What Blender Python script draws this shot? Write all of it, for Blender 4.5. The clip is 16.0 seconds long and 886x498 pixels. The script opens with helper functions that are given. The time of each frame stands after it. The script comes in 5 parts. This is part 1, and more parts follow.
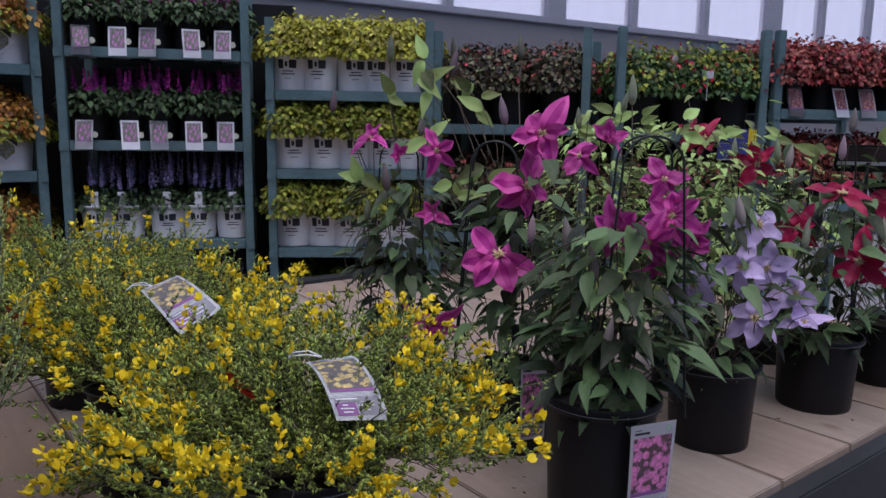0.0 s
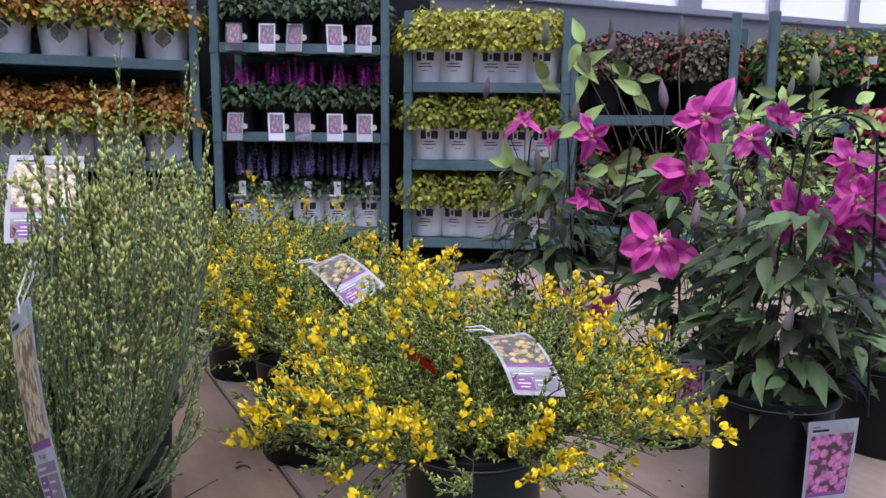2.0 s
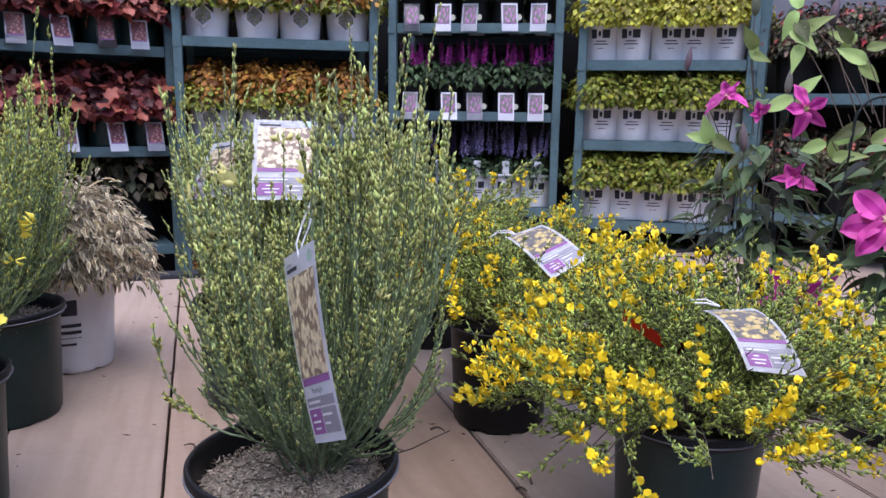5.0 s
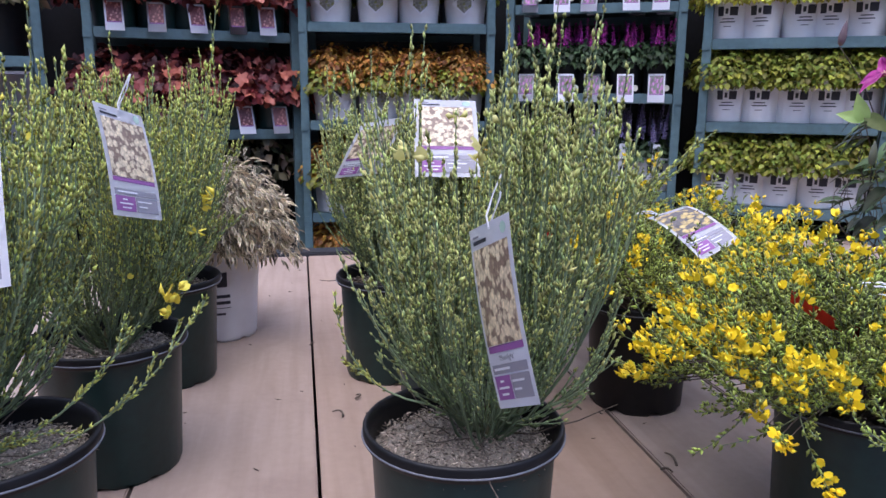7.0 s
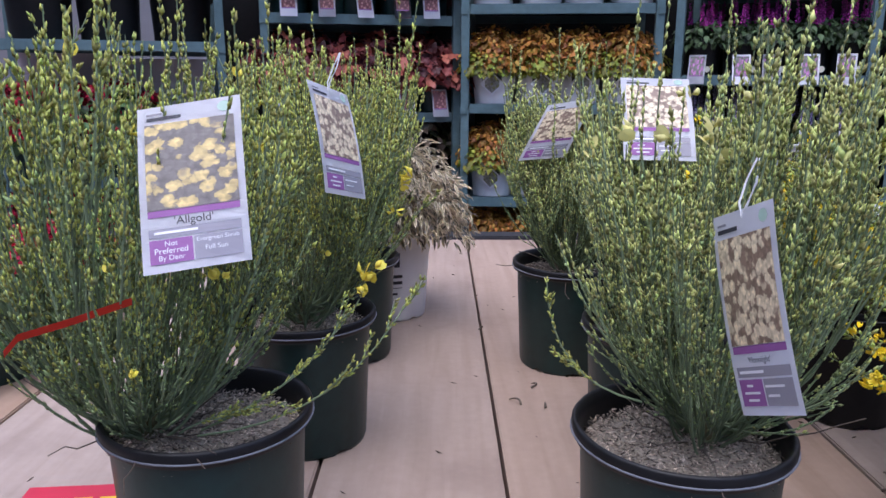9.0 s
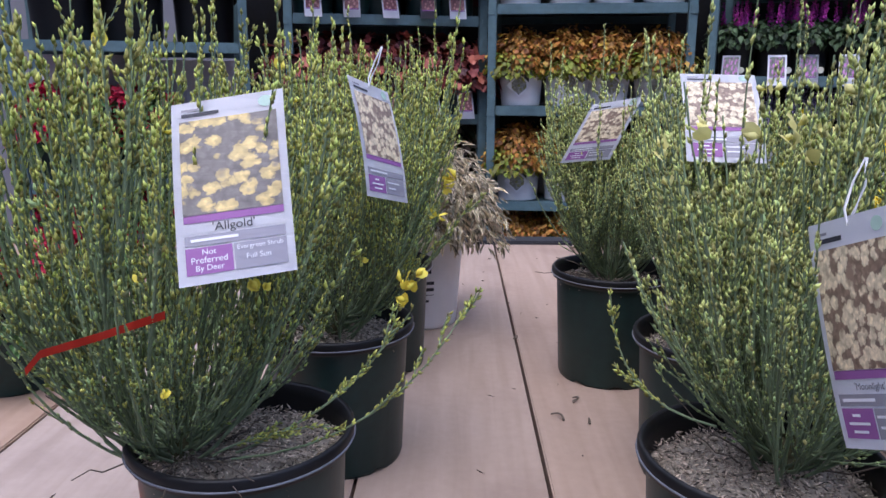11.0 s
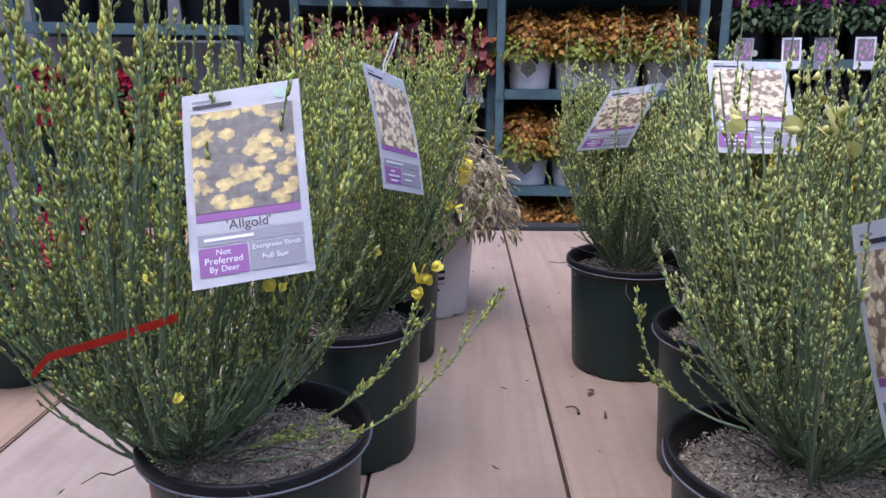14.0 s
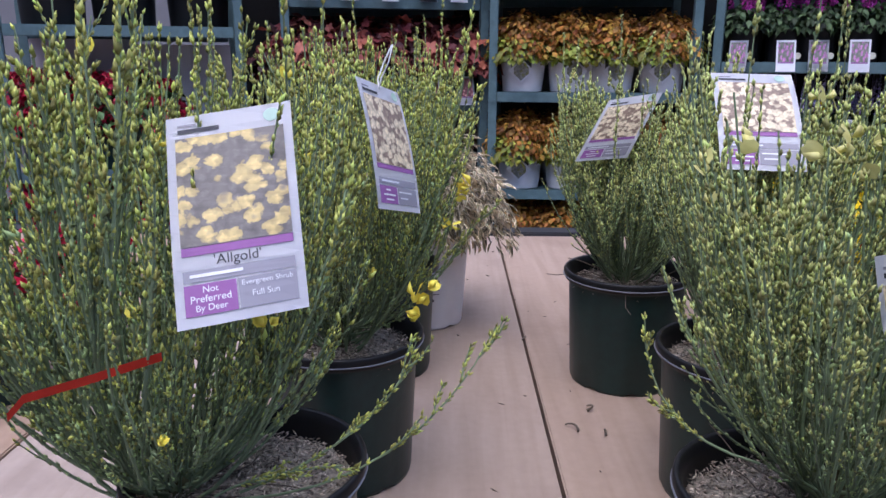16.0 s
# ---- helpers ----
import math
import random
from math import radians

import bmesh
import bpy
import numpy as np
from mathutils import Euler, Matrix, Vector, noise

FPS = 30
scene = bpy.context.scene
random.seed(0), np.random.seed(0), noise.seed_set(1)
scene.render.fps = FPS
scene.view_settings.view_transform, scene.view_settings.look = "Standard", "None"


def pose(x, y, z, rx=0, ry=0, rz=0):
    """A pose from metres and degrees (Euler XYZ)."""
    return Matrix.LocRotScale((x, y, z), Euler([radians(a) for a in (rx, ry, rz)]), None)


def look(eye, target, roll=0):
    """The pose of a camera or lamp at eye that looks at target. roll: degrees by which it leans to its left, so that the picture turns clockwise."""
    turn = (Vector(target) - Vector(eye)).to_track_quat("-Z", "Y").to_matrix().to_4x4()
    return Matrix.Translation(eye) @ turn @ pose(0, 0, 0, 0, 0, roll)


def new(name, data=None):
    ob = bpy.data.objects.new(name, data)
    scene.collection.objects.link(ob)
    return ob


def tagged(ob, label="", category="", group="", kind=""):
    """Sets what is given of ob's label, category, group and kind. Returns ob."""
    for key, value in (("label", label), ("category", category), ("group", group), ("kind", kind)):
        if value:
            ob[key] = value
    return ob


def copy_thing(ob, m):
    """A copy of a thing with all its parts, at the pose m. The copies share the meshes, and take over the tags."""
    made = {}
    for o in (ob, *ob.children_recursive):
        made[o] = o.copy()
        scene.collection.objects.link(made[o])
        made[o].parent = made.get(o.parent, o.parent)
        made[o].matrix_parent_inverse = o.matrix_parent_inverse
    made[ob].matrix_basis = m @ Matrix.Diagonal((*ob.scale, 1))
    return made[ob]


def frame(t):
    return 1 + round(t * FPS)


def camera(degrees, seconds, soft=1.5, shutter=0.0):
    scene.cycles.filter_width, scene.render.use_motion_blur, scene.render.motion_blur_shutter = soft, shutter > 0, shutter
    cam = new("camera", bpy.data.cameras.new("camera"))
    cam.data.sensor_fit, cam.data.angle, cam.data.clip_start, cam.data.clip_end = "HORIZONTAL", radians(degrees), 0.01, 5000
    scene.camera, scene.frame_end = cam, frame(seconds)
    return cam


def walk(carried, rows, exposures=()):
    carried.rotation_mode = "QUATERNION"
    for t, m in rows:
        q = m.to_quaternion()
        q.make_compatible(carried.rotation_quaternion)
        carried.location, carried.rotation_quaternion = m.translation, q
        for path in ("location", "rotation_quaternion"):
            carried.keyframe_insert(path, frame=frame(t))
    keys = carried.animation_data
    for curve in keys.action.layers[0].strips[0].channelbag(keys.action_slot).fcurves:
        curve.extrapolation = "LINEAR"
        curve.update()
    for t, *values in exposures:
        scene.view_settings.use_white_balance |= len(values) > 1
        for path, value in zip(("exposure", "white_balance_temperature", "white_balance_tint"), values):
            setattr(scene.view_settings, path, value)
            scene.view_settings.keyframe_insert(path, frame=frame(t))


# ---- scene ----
cam = camera(61.3, 16.0)
PATH = [
    (0, (0.1, 0.368, 0.653), (-0.138, 2.329, 0.341), 0.8),
    (0.5, (0.081, 0.361, 0.645), (-0.229, 2.312, 0.331), 0.7),
    (1, (0.063, 0.357, 0.634), (-0.324, 2.294, 0.318), 0.7),
    (1.5, (0.043, 0.35, 0.631), (-0.418, 2.27, 0.312), 0.6),
    (2, (0.023, 0.348, 0.625), (-0.512, 2.248, 0.303), 0.7),
    (2.5, (0.003, 0.348, 0.616), (-0.608, 2.224, 0.288), 0.8),
    (3, (-0.019, 0.346, 0.607), (-0.697, 2.197, 0.272), 0.9),
    (3.5, (-0.033, 0.343, 0.604), (-0.77, 2.169, 0.257), 0.9),
    (4, (-0.044, 0.335, 0.6), (-0.835, 2.137, 0.246), 0.8),
    (4.2, (-0.048, 0.326, 0.601), (-0.862, 2.118, 0.245), 0.8),
    (6.3, (-0.106, 0.276, 0.592), (-1.11, 1.96, 0.199), 0.6),
    (6.5, (-0.111, 0.264, 0.594), (-1.139, 1.932, 0.195), 0.5),
    (7, (-0.132, 0.244, 0.59), (-1.233, 1.863, 0.182), 0.4),
    (7.5, (-0.155, 0.228, 0.582), (-1.338, 1.787, 0.165), 0.3),
    (8, (-0.177, 0.211, 0.584), (-1.443, 1.7, 0.157), 0.1),
    (8.5, (-0.197, 0.207, 0.581), (-1.528, 1.633, 0.143), 0.1),
    (9, (-0.226, 0.217, 0.58), (-1.598, 1.602, 0.133), 0.2),
    (9.5, (-0.248, 0.236, 0.577), (-1.638, 1.6, 0.12), 0.3),
    (10, (-0.278, 0.242, 0.577), (-1.673, 1.598, 0.113), 0.3),
    (10.2, (-0.283, 0.237, 0.57), (-1.686, 1.595, 0.135), 0.1),
    (12.3, (-0.315, 0.235, 0.574), (-1.725, 1.573, 0.102), 0.2),
    (12.5, (-0.315, 0.236, 0.578), (-1.726, 1.569, 0.097), 0.1),
    (13, (-0.323, 0.236, 0.576), (-1.735, 1.568, 0.093), 0.1),
    (13.5, (-0.327, 0.242, 0.575), (-1.735, 1.577, 0.091), 0.2),
    (14, (-0.332, 0.245, 0.577), (-1.736, 1.585, 0.093), 0.2),
    (14.5, (-0.336, 0.251, 0.58), (-1.736, 1.595, 0.096), 0.3),
    (15, (-0.338, 0.255, 0.586), (-1.733, 1.604, 0.103), 0.2),
    (15.5, (-0.347, 0.257, 0.594), (-1.738, 1.61, 0.108), 0.3),
    (16, (-0.365, 0.266, 0.594), (-1.751, 1.622, 0.106), 0.2),
]
EXPOSURES = [(0, 0.3, 6200, 18.0), (1.5, 0.79, 6200, 20.0), (3.5, 1.31, 6150, 20.0), (7, 1.28, 5950, 22.0), (9, 1.21, 5950, 21.0), (16, 1.17, 5950, 21.0)]
walk(cam, [(t, look(eye, target, roll)) for t, eye, target, roll in PATH], EXPOSURES)

# ---- world and light ----
world = bpy.data.worlds.new("sky")
scene.world = world
world.use_nodes = True
wn = world.node_tree.nodes
sky = wn.new("ShaderNodeTexSky")
sky.sky_type = "NISHITA"
sky.sun_disc = False
sky.sun_elevation, sky.sun_rotation = radians(73), radians(160)
wn["Background"].inputs["Strength"].default_value = 0.15
world.node_tree.links.new(sky.outputs[0], wn["Background"].inputs["Color"])
sun_data = bpy.data.lights.new("sun", "SUN")
sun_data.energy, sun_data.angle, sun_data.color = 1.5, radians(60), (1.0, 0.96, 0.9)
sun = new("sun", sun_data)
sun.matrix_world = look((0.9, -0.4, 8.0), (0.0, 2.0, 0.0))


# ---- materials ----
def mat(name, color, rough=0.6, vary=0.12, scale=30.0, bump=0.15, metal=0.0, island=0.0, hue=0.0, coarse=4.0,
        leaf=0.0, second=None, spec=0.4, bump_scale=None, single=False):
    """A node material: two scales of noise on the base colour, relief, and per-piece variation."""
    m = bpy.data.materials.new(name)
    m.use_nodes = True
    t = m.node_tree
    n, link = t.nodes, t.links.new
    b = n["Principled BSDF"]
    b.inputs["Roughness"].default_value = rough
    b.inputs["Metallic"].default_value = metal
    b.inputs["Specular IOR Level"].default_value = spec
    co = n.new("ShaderNodeTexCoord")
    fine = n.new("ShaderNodeTexNoise")
    fine.inputs["Scale"].default_value = scale
    fine.inputs["Detail"].default_value = 5
    link(co.outputs["Object"], fine.inputs["Vector"])
    big = n.new("ShaderNodeTexNoise")
    big.inputs["Scale"].default_value = coarse
    big.inputs["Detail"].default_value = 3
    link(co.outputs["Object"], big.inputs["Vector"])
    add = n.new("ShaderNodeMath")
    add.operation = "ADD"
    link(fine.outputs[0], add.inputs[0])
    link(big.outputs[0], add.inputs[1])
    value = add.outputs[0]
    chance = n.new("ShaderNodeObjectInfo").outputs["Random"] if single else n.new("ShaderNodeNewGeometry").outputs["Random Per Island"]
    if island:
        mul = n.new("ShaderNodeMath")
        mul.operation = "MULTIPLY_ADD"
        link(chance, mul.inputs[0])
        mul.inputs[1].default_value = 2 * island / max(vary, 0.01)
        link(value, mul.inputs[2])
        sub = n.new("ShaderNodeMath")
        sub.operation = "SUBTRACT"
        link(mul.outputs[0], sub.inputs[0])
        sub.inputs[1].default_value = island / max(vary, 0.01)
        value = sub.outputs[0]
    rng = n.new("ShaderNodeMapRange")
    rng.inputs["From Min"].default_value, rng.inputs["From Max"].default_value = 0.6, 1.4
    rng.inputs["To Min"].default_value, rng.inputs["To Max"].default_value = 1 - vary, 1 + vary
    rng.clamp = False
    link(value, rng.inputs["Value"])
    hsv = n.new("ShaderNodeHueSaturation")
    hsv.inputs["Color"].default_value = (*color, 1)
    link(rng.outputs[0], hsv.inputs["Value"])
    if second:
        mix = n.new("ShaderNodeMix")
        mix.data_type = "RGBA"
        mix.inputs["A"].default_value, mix.inputs["B"].default_value = (*color, 1), (*second, 1)
        if island:
            ramp = n.new("ShaderNodeMath")
            ramp.operation = "FRACT"
            m7 = n.new("ShaderNodeMath")
            m7.operation = "MULTIPLY"
            link(chance, m7.inputs[0])
            m7.inputs[1].default_value = 17.31
            link(m7.outputs[0], ramp.inputs[0])
            link(ramp.outputs[0], mix.inputs["Factor"])
        else:
            link(big.outputs[0], mix.inputs["Factor"])
        link(mix.outputs["Result"], hsv.inputs["Color"])
    if hue:
        hr = n.new("ShaderNodeMapRange")
        hr.inputs["To Min"].default_value, hr.inputs["To Max"].default_value = 0.5 - hue, 0.5 + hue
        link(chance, hr.inputs["Value"])
        link(hr.outputs[0], hsv.inputs["Hue"])
    link(hsv.outputs[0], b.inputs["Base Color"])
    if bump:
        bm_ = n.new("ShaderNodeBump")
        bm_.inputs["Strength"].default_value = bump
        bm_.inputs["Distance"].default_value = 0.004
        src = fine
        if bump_scale:
            src = n.new("ShaderNodeTexNoise")
            src.inputs["Scale"].default_value = bump_scale
            link(co.outputs["Object"], src.inputs["Vector"])
        link(src.outputs[0], bm_.inputs["Height"])
        link(bm_.outputs[0], b.inputs["Normal"])
    if leaf:
        tr = n.new("ShaderNodeBsdfTranslucent")
        link(hsv.outputs[0], tr.inputs["Color"])
        ms = n.new("ShaderNodeMixShader")
        ms.inputs[0].default_value = leaf
        link(b.outputs[0], ms.inputs[1])
        link(tr.outputs[0], ms.inputs[2])
        link(ms.outputs[0], n["Material Output"].inputs["Surface"])
    return m


def wood_mat():
    m = mat("pale_pine_boards", (0.4, 0.32, 0.255), 0.7, 0.08, 60, 0.12, coarse=3)
    t = m.node_tree
    n, link = t.nodes, t.links.new
    hsv = next(x for x in n if x.type == "HUE_SAT")
    co = next(x for x in n if x.type == "TEX_COORD")
    info = n.new("ShaderNodeObjectInfo")
    shift = n.new("ShaderNodeVectorMath")
    shift.operation = "ADD"
    link(co.outputs["Object"], shift.inputs[0])
    sc = n.new("ShaderNodeVectorMath")
    sc.operation = "SCALE"
    comb = n.new("ShaderNodeCombineXYZ")
    for k in range(3):
        link(info.outputs["Random"], comb.inputs[k])
    link(comb.outputs[0], sc.inputs[0])
    sc.inputs["Scale"].default_value = 7.0
    link(sc.outputs[0], shift.inputs[1])
    mp = n.new("ShaderNodeMapping")
    mp.inputs["Scale"].default_value = (14.0, 0.9, 14.0)
    link(shift.outputs[0], mp.inputs["Vector"])
    grain = n.new("ShaderNodeTexNoise")
    grain.inputs["Scale"].default_value = 2.4
    grain.inputs["Detail"].default_value = 7
    grain.inputs["Distortion"].default_value = 0.6
    link(mp.outputs[0], grain.inputs["Vector"])
    ramp = n.new("ShaderNodeValToRGB")
    ramp.color_ramp.elements[0].position, ramp.color_ramp.elements[0].color = 0.3, (0.31, 0.225, 0.172, 1)
    ramp.color_ramp.elements[1].position, ramp.color_ramp.elements[1].color = 0.65, (0.37, 0.275, 0.215, 1)
    link(grain.outputs[0], ramp.inputs[0])
    stain = n.new("ShaderNodeTexNoise")
    stain.inputs["Scale"].default_value = 5.0
    stain.inputs["Detail"].default_value = 6
    link(shift.outputs[0], stain.inputs["Vector"])
    sr = n.new("ShaderNodeMapRange")
    sr.inputs["From Min"].default_value, sr.inputs["From Max"].default_value = 0.54, 0.72
    link(stain.outputs[0], sr.inputs["Value"])
    mix = n.new("ShaderNodeMix")
    mix.data_type = "RGBA"
    mix.inputs["B"].default_value = (0.235, 0.165, 0.13, 1)
    sm = n.new("ShaderNodeMath")
    sm.operation = "MULTIPLY"
    sm.inputs[1].default_value = 0.55
    link(sr.outputs[0], sm.inputs[0])
    link(sm.outputs[0], mix.inputs["Factor"])
    link(ramp.outputs[0], mix.inputs["A"])
    # knots
    km = n.new("ShaderNodeMapping")
    km.inputs["Scale"].default_value = (4.2, 2.4, 1.0)
    link(shift.outputs[0], km.inputs["Vector"])
    vor = n.new("ShaderNodeTexVoronoi")
    vor.inputs["Scale"].default_value = 1.0
    link(km.outputs[0], vor.inputs["Vector"])
    kr = n.new("ShaderNodeMapRange")
    kr.inputs["From Min"].default_value, kr.inputs["From Max"].default_value = 0.03, 0.075
    kr.inputs["To Min"].default_value, kr.inputs["To Max"].default_value = 0.75, 0.0
    link(vor.outputs["Distance"], kr.inputs["Value"])
    mix2 = n.new("ShaderNodeMix")
    mix2.data_type = "RGBA"
    mix2.inputs["B"].default_value = (0.2, 0.13, 0.09, 1)
    link(kr.outputs[0], mix2.inputs["Factor"])
    link(mix.outputs["Result"], mix2.inputs["A"])
    link(mix2.outputs["Result"], hsv.inputs["Color"])
    # each board has its own warmth
    warm = n.new("ShaderNodeMapRange")
    warm.inputs["To Min"].default_value, warm.inputs["To Max"].default_value = 0.8, 1.3
    link(info.outputs["Random"], warm.inputs["Value"])
    link(warm.outputs[0], hsv.inputs["Saturation"])
    return m


M = {
    "wood": wood_mat(),
    "edge": mat("dark_painted_edge", (0.032, 0.033, 0.037), 0.6, 0.25, 40),
    "concrete": mat("grey_concrete", (0.2, 0.195, 0.2), 0.85, 0.2, 25, coarse=0.7),
    "wall": mat("grey_wall_paint", (0.2, 0.19, 0.2), 0.8, 0.06, 12, 0.05, coarse=0.6),
    "frame": mat("grey_window_metal", (0.3, 0.3, 0.34), 0.45, 0.08, 30, 0.05),
    "rack": mat("blue_green_painted_steel", (0.085, 0.15, 0.165), 0.5, 0.25, 40, 0.1, second=(0.12, 0.19, 0.2)),
    "greenpot": mat("dark_green_plastic", (0.008, 0.029, 0.0265), 0.4, 0.3, 60, 0.08, spec=0.4),
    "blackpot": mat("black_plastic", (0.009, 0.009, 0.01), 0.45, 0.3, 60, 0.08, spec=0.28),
    "whitepot": mat("white_plastic", (0.74, 0.73, 0.74), 0.5, 0.06, 30, 0.05, coarse=9),
    "print": mat("dark_grey_print", (0.03, 0.03, 0.04), 0.6, 0.1, 60, 0),
    "sand": mat("tan_mulch_crumbs", (0.5, 0.43, 0.34), 0.9, 0.35, 300, 0.8, island=0.35, second=(0.27, 0.21, 0.165)),
    "soil": mat("dark_potting_soil", (0.05, 0.04, 0.035), 0.95, 0.5, 200, 0.8),
    "bark": mat("grey_brown_twig", (0.11, 0.085, 0.065), 0.85, 0.25, 200, 0.4),
    "trunk": mat("green_brown_bark", (0.13, 0.12, 0.06), 0.85, 0.3, 120, 0.6),
    # highlight put into colour, for the thin ring on the pot rims
    "rim_highlight": mat("grey_rim_highlight", (0.16, 0.17, 0.2), 0.5, 0.35, 60, 0.05),
    "stem": mat("grey_green_broom_stem", (0.18, 0.24, 0.13), 0.65, 0.15, 80, 0.1, island=0.15),
    "broomleaf": mat("grey_green_broom_leaf", (0.275, 0.35, 0.145), 0.6, 0.15, 80, 0, island=0.25, hue=0.02, leaf=0.2),
    "bud": mat("pale_yellow_green_bud", (0.39, 0.44, 0.13), 0.55, 0.15, 80, 0, island=0.25, hue=0.02, leaf=0.25,
               second=(0.52, 0.52, 0.18)),
    "goldbud": mat("yellow_green_bud", (0.36, 0.42, 0.1), 0.55, 0.15, 80, 0, island=0.25, hue=0.02, leaf=0.25, second=(0.52, 0.5, 0.12)),
    "golden": mat("bright_yellow_petal", (0.94, 0.7, 0.015), 0.5, 0.12, 60, 0, island=0.1, leaf=0.15),
    "lemon": mat("lemon_yellow_petal", (0.9, 0.77, 0.1), 0.5, 0.12, 60, 0, island=0.1, leaf=0.2),
    "cream": mat("cream_yellow_petal", (0.72, 0.68, 0.27), 0.5, 0.12, 60, 0, island=0.15, leaf=0.3),
    "yleaf": mat("fresh_green_tiny_leaf", (0.32, 0.375, 0.08), 0.6, 0.2, 80, 0, island=0.35, hue=0.02, leaf=0.2),
    "clemleaf": mat("deep_green_clematis_leaf", (0.082, 0.122, 0.048), 0.52, 0.2, 60, 0.1, island=0.35, hue=0.02, leaf=0.2,
                    second=(0.1, 0.15, 0.06), single=True),
    "limeleaf": mat("light_green_clematis_leaf", (0.36, 0.46, 0.15), 0.6, 0.2, 60, 0.1, island=0.3, hue=0.02, leaf=0.3, single=True),
    "magenta": mat("magenta_clematis_petal", (0.66, 0.085, 0.37), 0.55, 0.16, 40, 0.1, island=0.15, leaf=0.25, single=True),
    "petalbar": mat("deep_magenta_petal_bar", (0.46, 0.02, 0.25), 0.55, 0.15, 40, 0.1, island=0.1, leaf=0.2, single=True),
    "lilac": mat("pale_lilac_clematis_petal", (0.64, 0.5, 0.78), 0.55, 0.12, 40, 0.1, island=0.1, leaf=0.25, single=True),
    "crimson": mat("crimson_clematis_petal", (0.45, 0.008, 0.07), 0.5, 0.15, 40, 0.1, island=0.15, leaf=0.2, single=True),
    "anther": mat("cream_stamen", (0.75, 0.6, 0.35), 0.6, 0.1, 60, 0),
    "clembud": mat("grey_pink_clematis_bud", (0.3, 0.2, 0.24), 0.6, 0.15, 60, 0.1, island=0.2, second=(0.2, 0.24, 0.14), single=True),
    "vine": mat("brown_vine_stem", (0.10, 0.075, 0.055), 0.8, 0.2, 100, 0.2),
    "wire": mat("dark_trellis_wire", (0.015, 0.02, 0.018), 0.5, 0.1, 100, 0.05),
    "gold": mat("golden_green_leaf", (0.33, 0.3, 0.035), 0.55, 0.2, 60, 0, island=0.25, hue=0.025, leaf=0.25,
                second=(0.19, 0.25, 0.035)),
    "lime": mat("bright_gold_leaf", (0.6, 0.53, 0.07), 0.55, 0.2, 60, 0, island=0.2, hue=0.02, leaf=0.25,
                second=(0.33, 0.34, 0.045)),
    "orange": mat("orange_bronze_leaf", (0.44, 0.15, 0.035), 0.55, 0.2, 60, 0, island=0.25, hue=0.012, leaf=0.25,
                  second=(0.42, 0.25, 0.04)),
    "heuchera": mat("brick_red_heuchera_leaf", (0.29, 0.07, 0.052), 0.5, 0.2, 60, 0.1, island=0.4, hue=0.015, leaf=0.18,
                    second=(0.14, 0.02, 0.028)),
    "salvia": mat("dark_green_salvia_leaf", (0.06, 0.1, 0.04), 0.6, 0.2, 60, 0, island=0.35, leaf=0.15),
    "pinkspike": mat("magenta_salvia_floret", (0.6, 0.06, 0.42), 0.6, 0.15, 60, 0, island=0.25, leaf=0.2),
    "bluespike": mat("violet_salvia_floret", (0.55, 0.5, 0.74), 0.6, 0.15, 60, 0, island=0.25, leaf=0.2, second=(0.26, 0.18, 0.5)),
    "paledot": mat("pale_paper_dot", (0.6, 0.6, 0.48), 0.6, 0.05, 30, 0),
    "darkleaf": mat("dark_bronze_green_leaf", (0.085, 0.105, 0.04), 0.5, 0.2, 60, 0, island=0.4, leaf=0.15,
                    second=(0.1, 0.06, 0.04)),
    "redleaf": mat("rosy_red_shrub_leaf", (0.34, 0.04, 0.05), 0.5, 0.2, 60, 0, island=0.35, leaf=0.2,
                   second=(0.24, 0.07, 0.04)),
    "redbloom": mat("bright_red_bloom", (0.4, 0.006, 0.035), 0.5, 0.15, 60, 0, island=0.25, leaf=0.2),
    "greenleaf": mat("mid_green_leaf", (0.07, 0.14, 0.04), 0.5, 0.2, 60, 0, island=0.35, leaf=0.2),
    "variegated": mat("cream_leaf_edge", (0.74, 0.63, 0.47), 0.6, 0.2, 60, 0, island=0.2, leaf=0.2),
    "olive": mat("olive_leaf_middle", (0.26, 0.23, 0.13), 0.6, 0.2, 60, 0, island=0.35, leaf=0.15),
    "card": mat("white_plastic_tag", (0.74, 0.74, 0.78), 0.32, 0.04, 20, 0.03, spec=0.5),
    "purple": mat("purple_print", (0.27, 0.1, 0.29), 0.6, 0.08, 40, 0),
    "greyprint": mat("grey_print", (0.27, 0.26, 0.3), 0.5, 0.06, 40, 0),
    "tagmark": mat("pale_green_print", (0.36, 0.5, 0.42), 0.5, 0.15, 60, 0),
    "strap": mat("red_plastic_strap", (0.55, 0.035, 0.015), 0.35, 0.1, 30, 0.03),
    "tie": mat("white_tie", (0.7, 0.7, 0.72), 0.4, 0.05, 30, 0),
    "signred": mat("red_sign_print", (0.5, 0.02, 0.05), 0.4, 0.08, 30, 0),
    "signyellow": mat("yellow_sign_print", (0.75, 0.55, 0.03), 0.4, 0.08, 30, 0),
    "signblue": mat("blue_sign_print", (0.06, 0.06, 0.25), 0.4, 0.08, 30, 0),
    "box": mat("white_cardboard", (0.62, 0.6, 0.66), 0.7, 0.06, 30, 0.05),
}


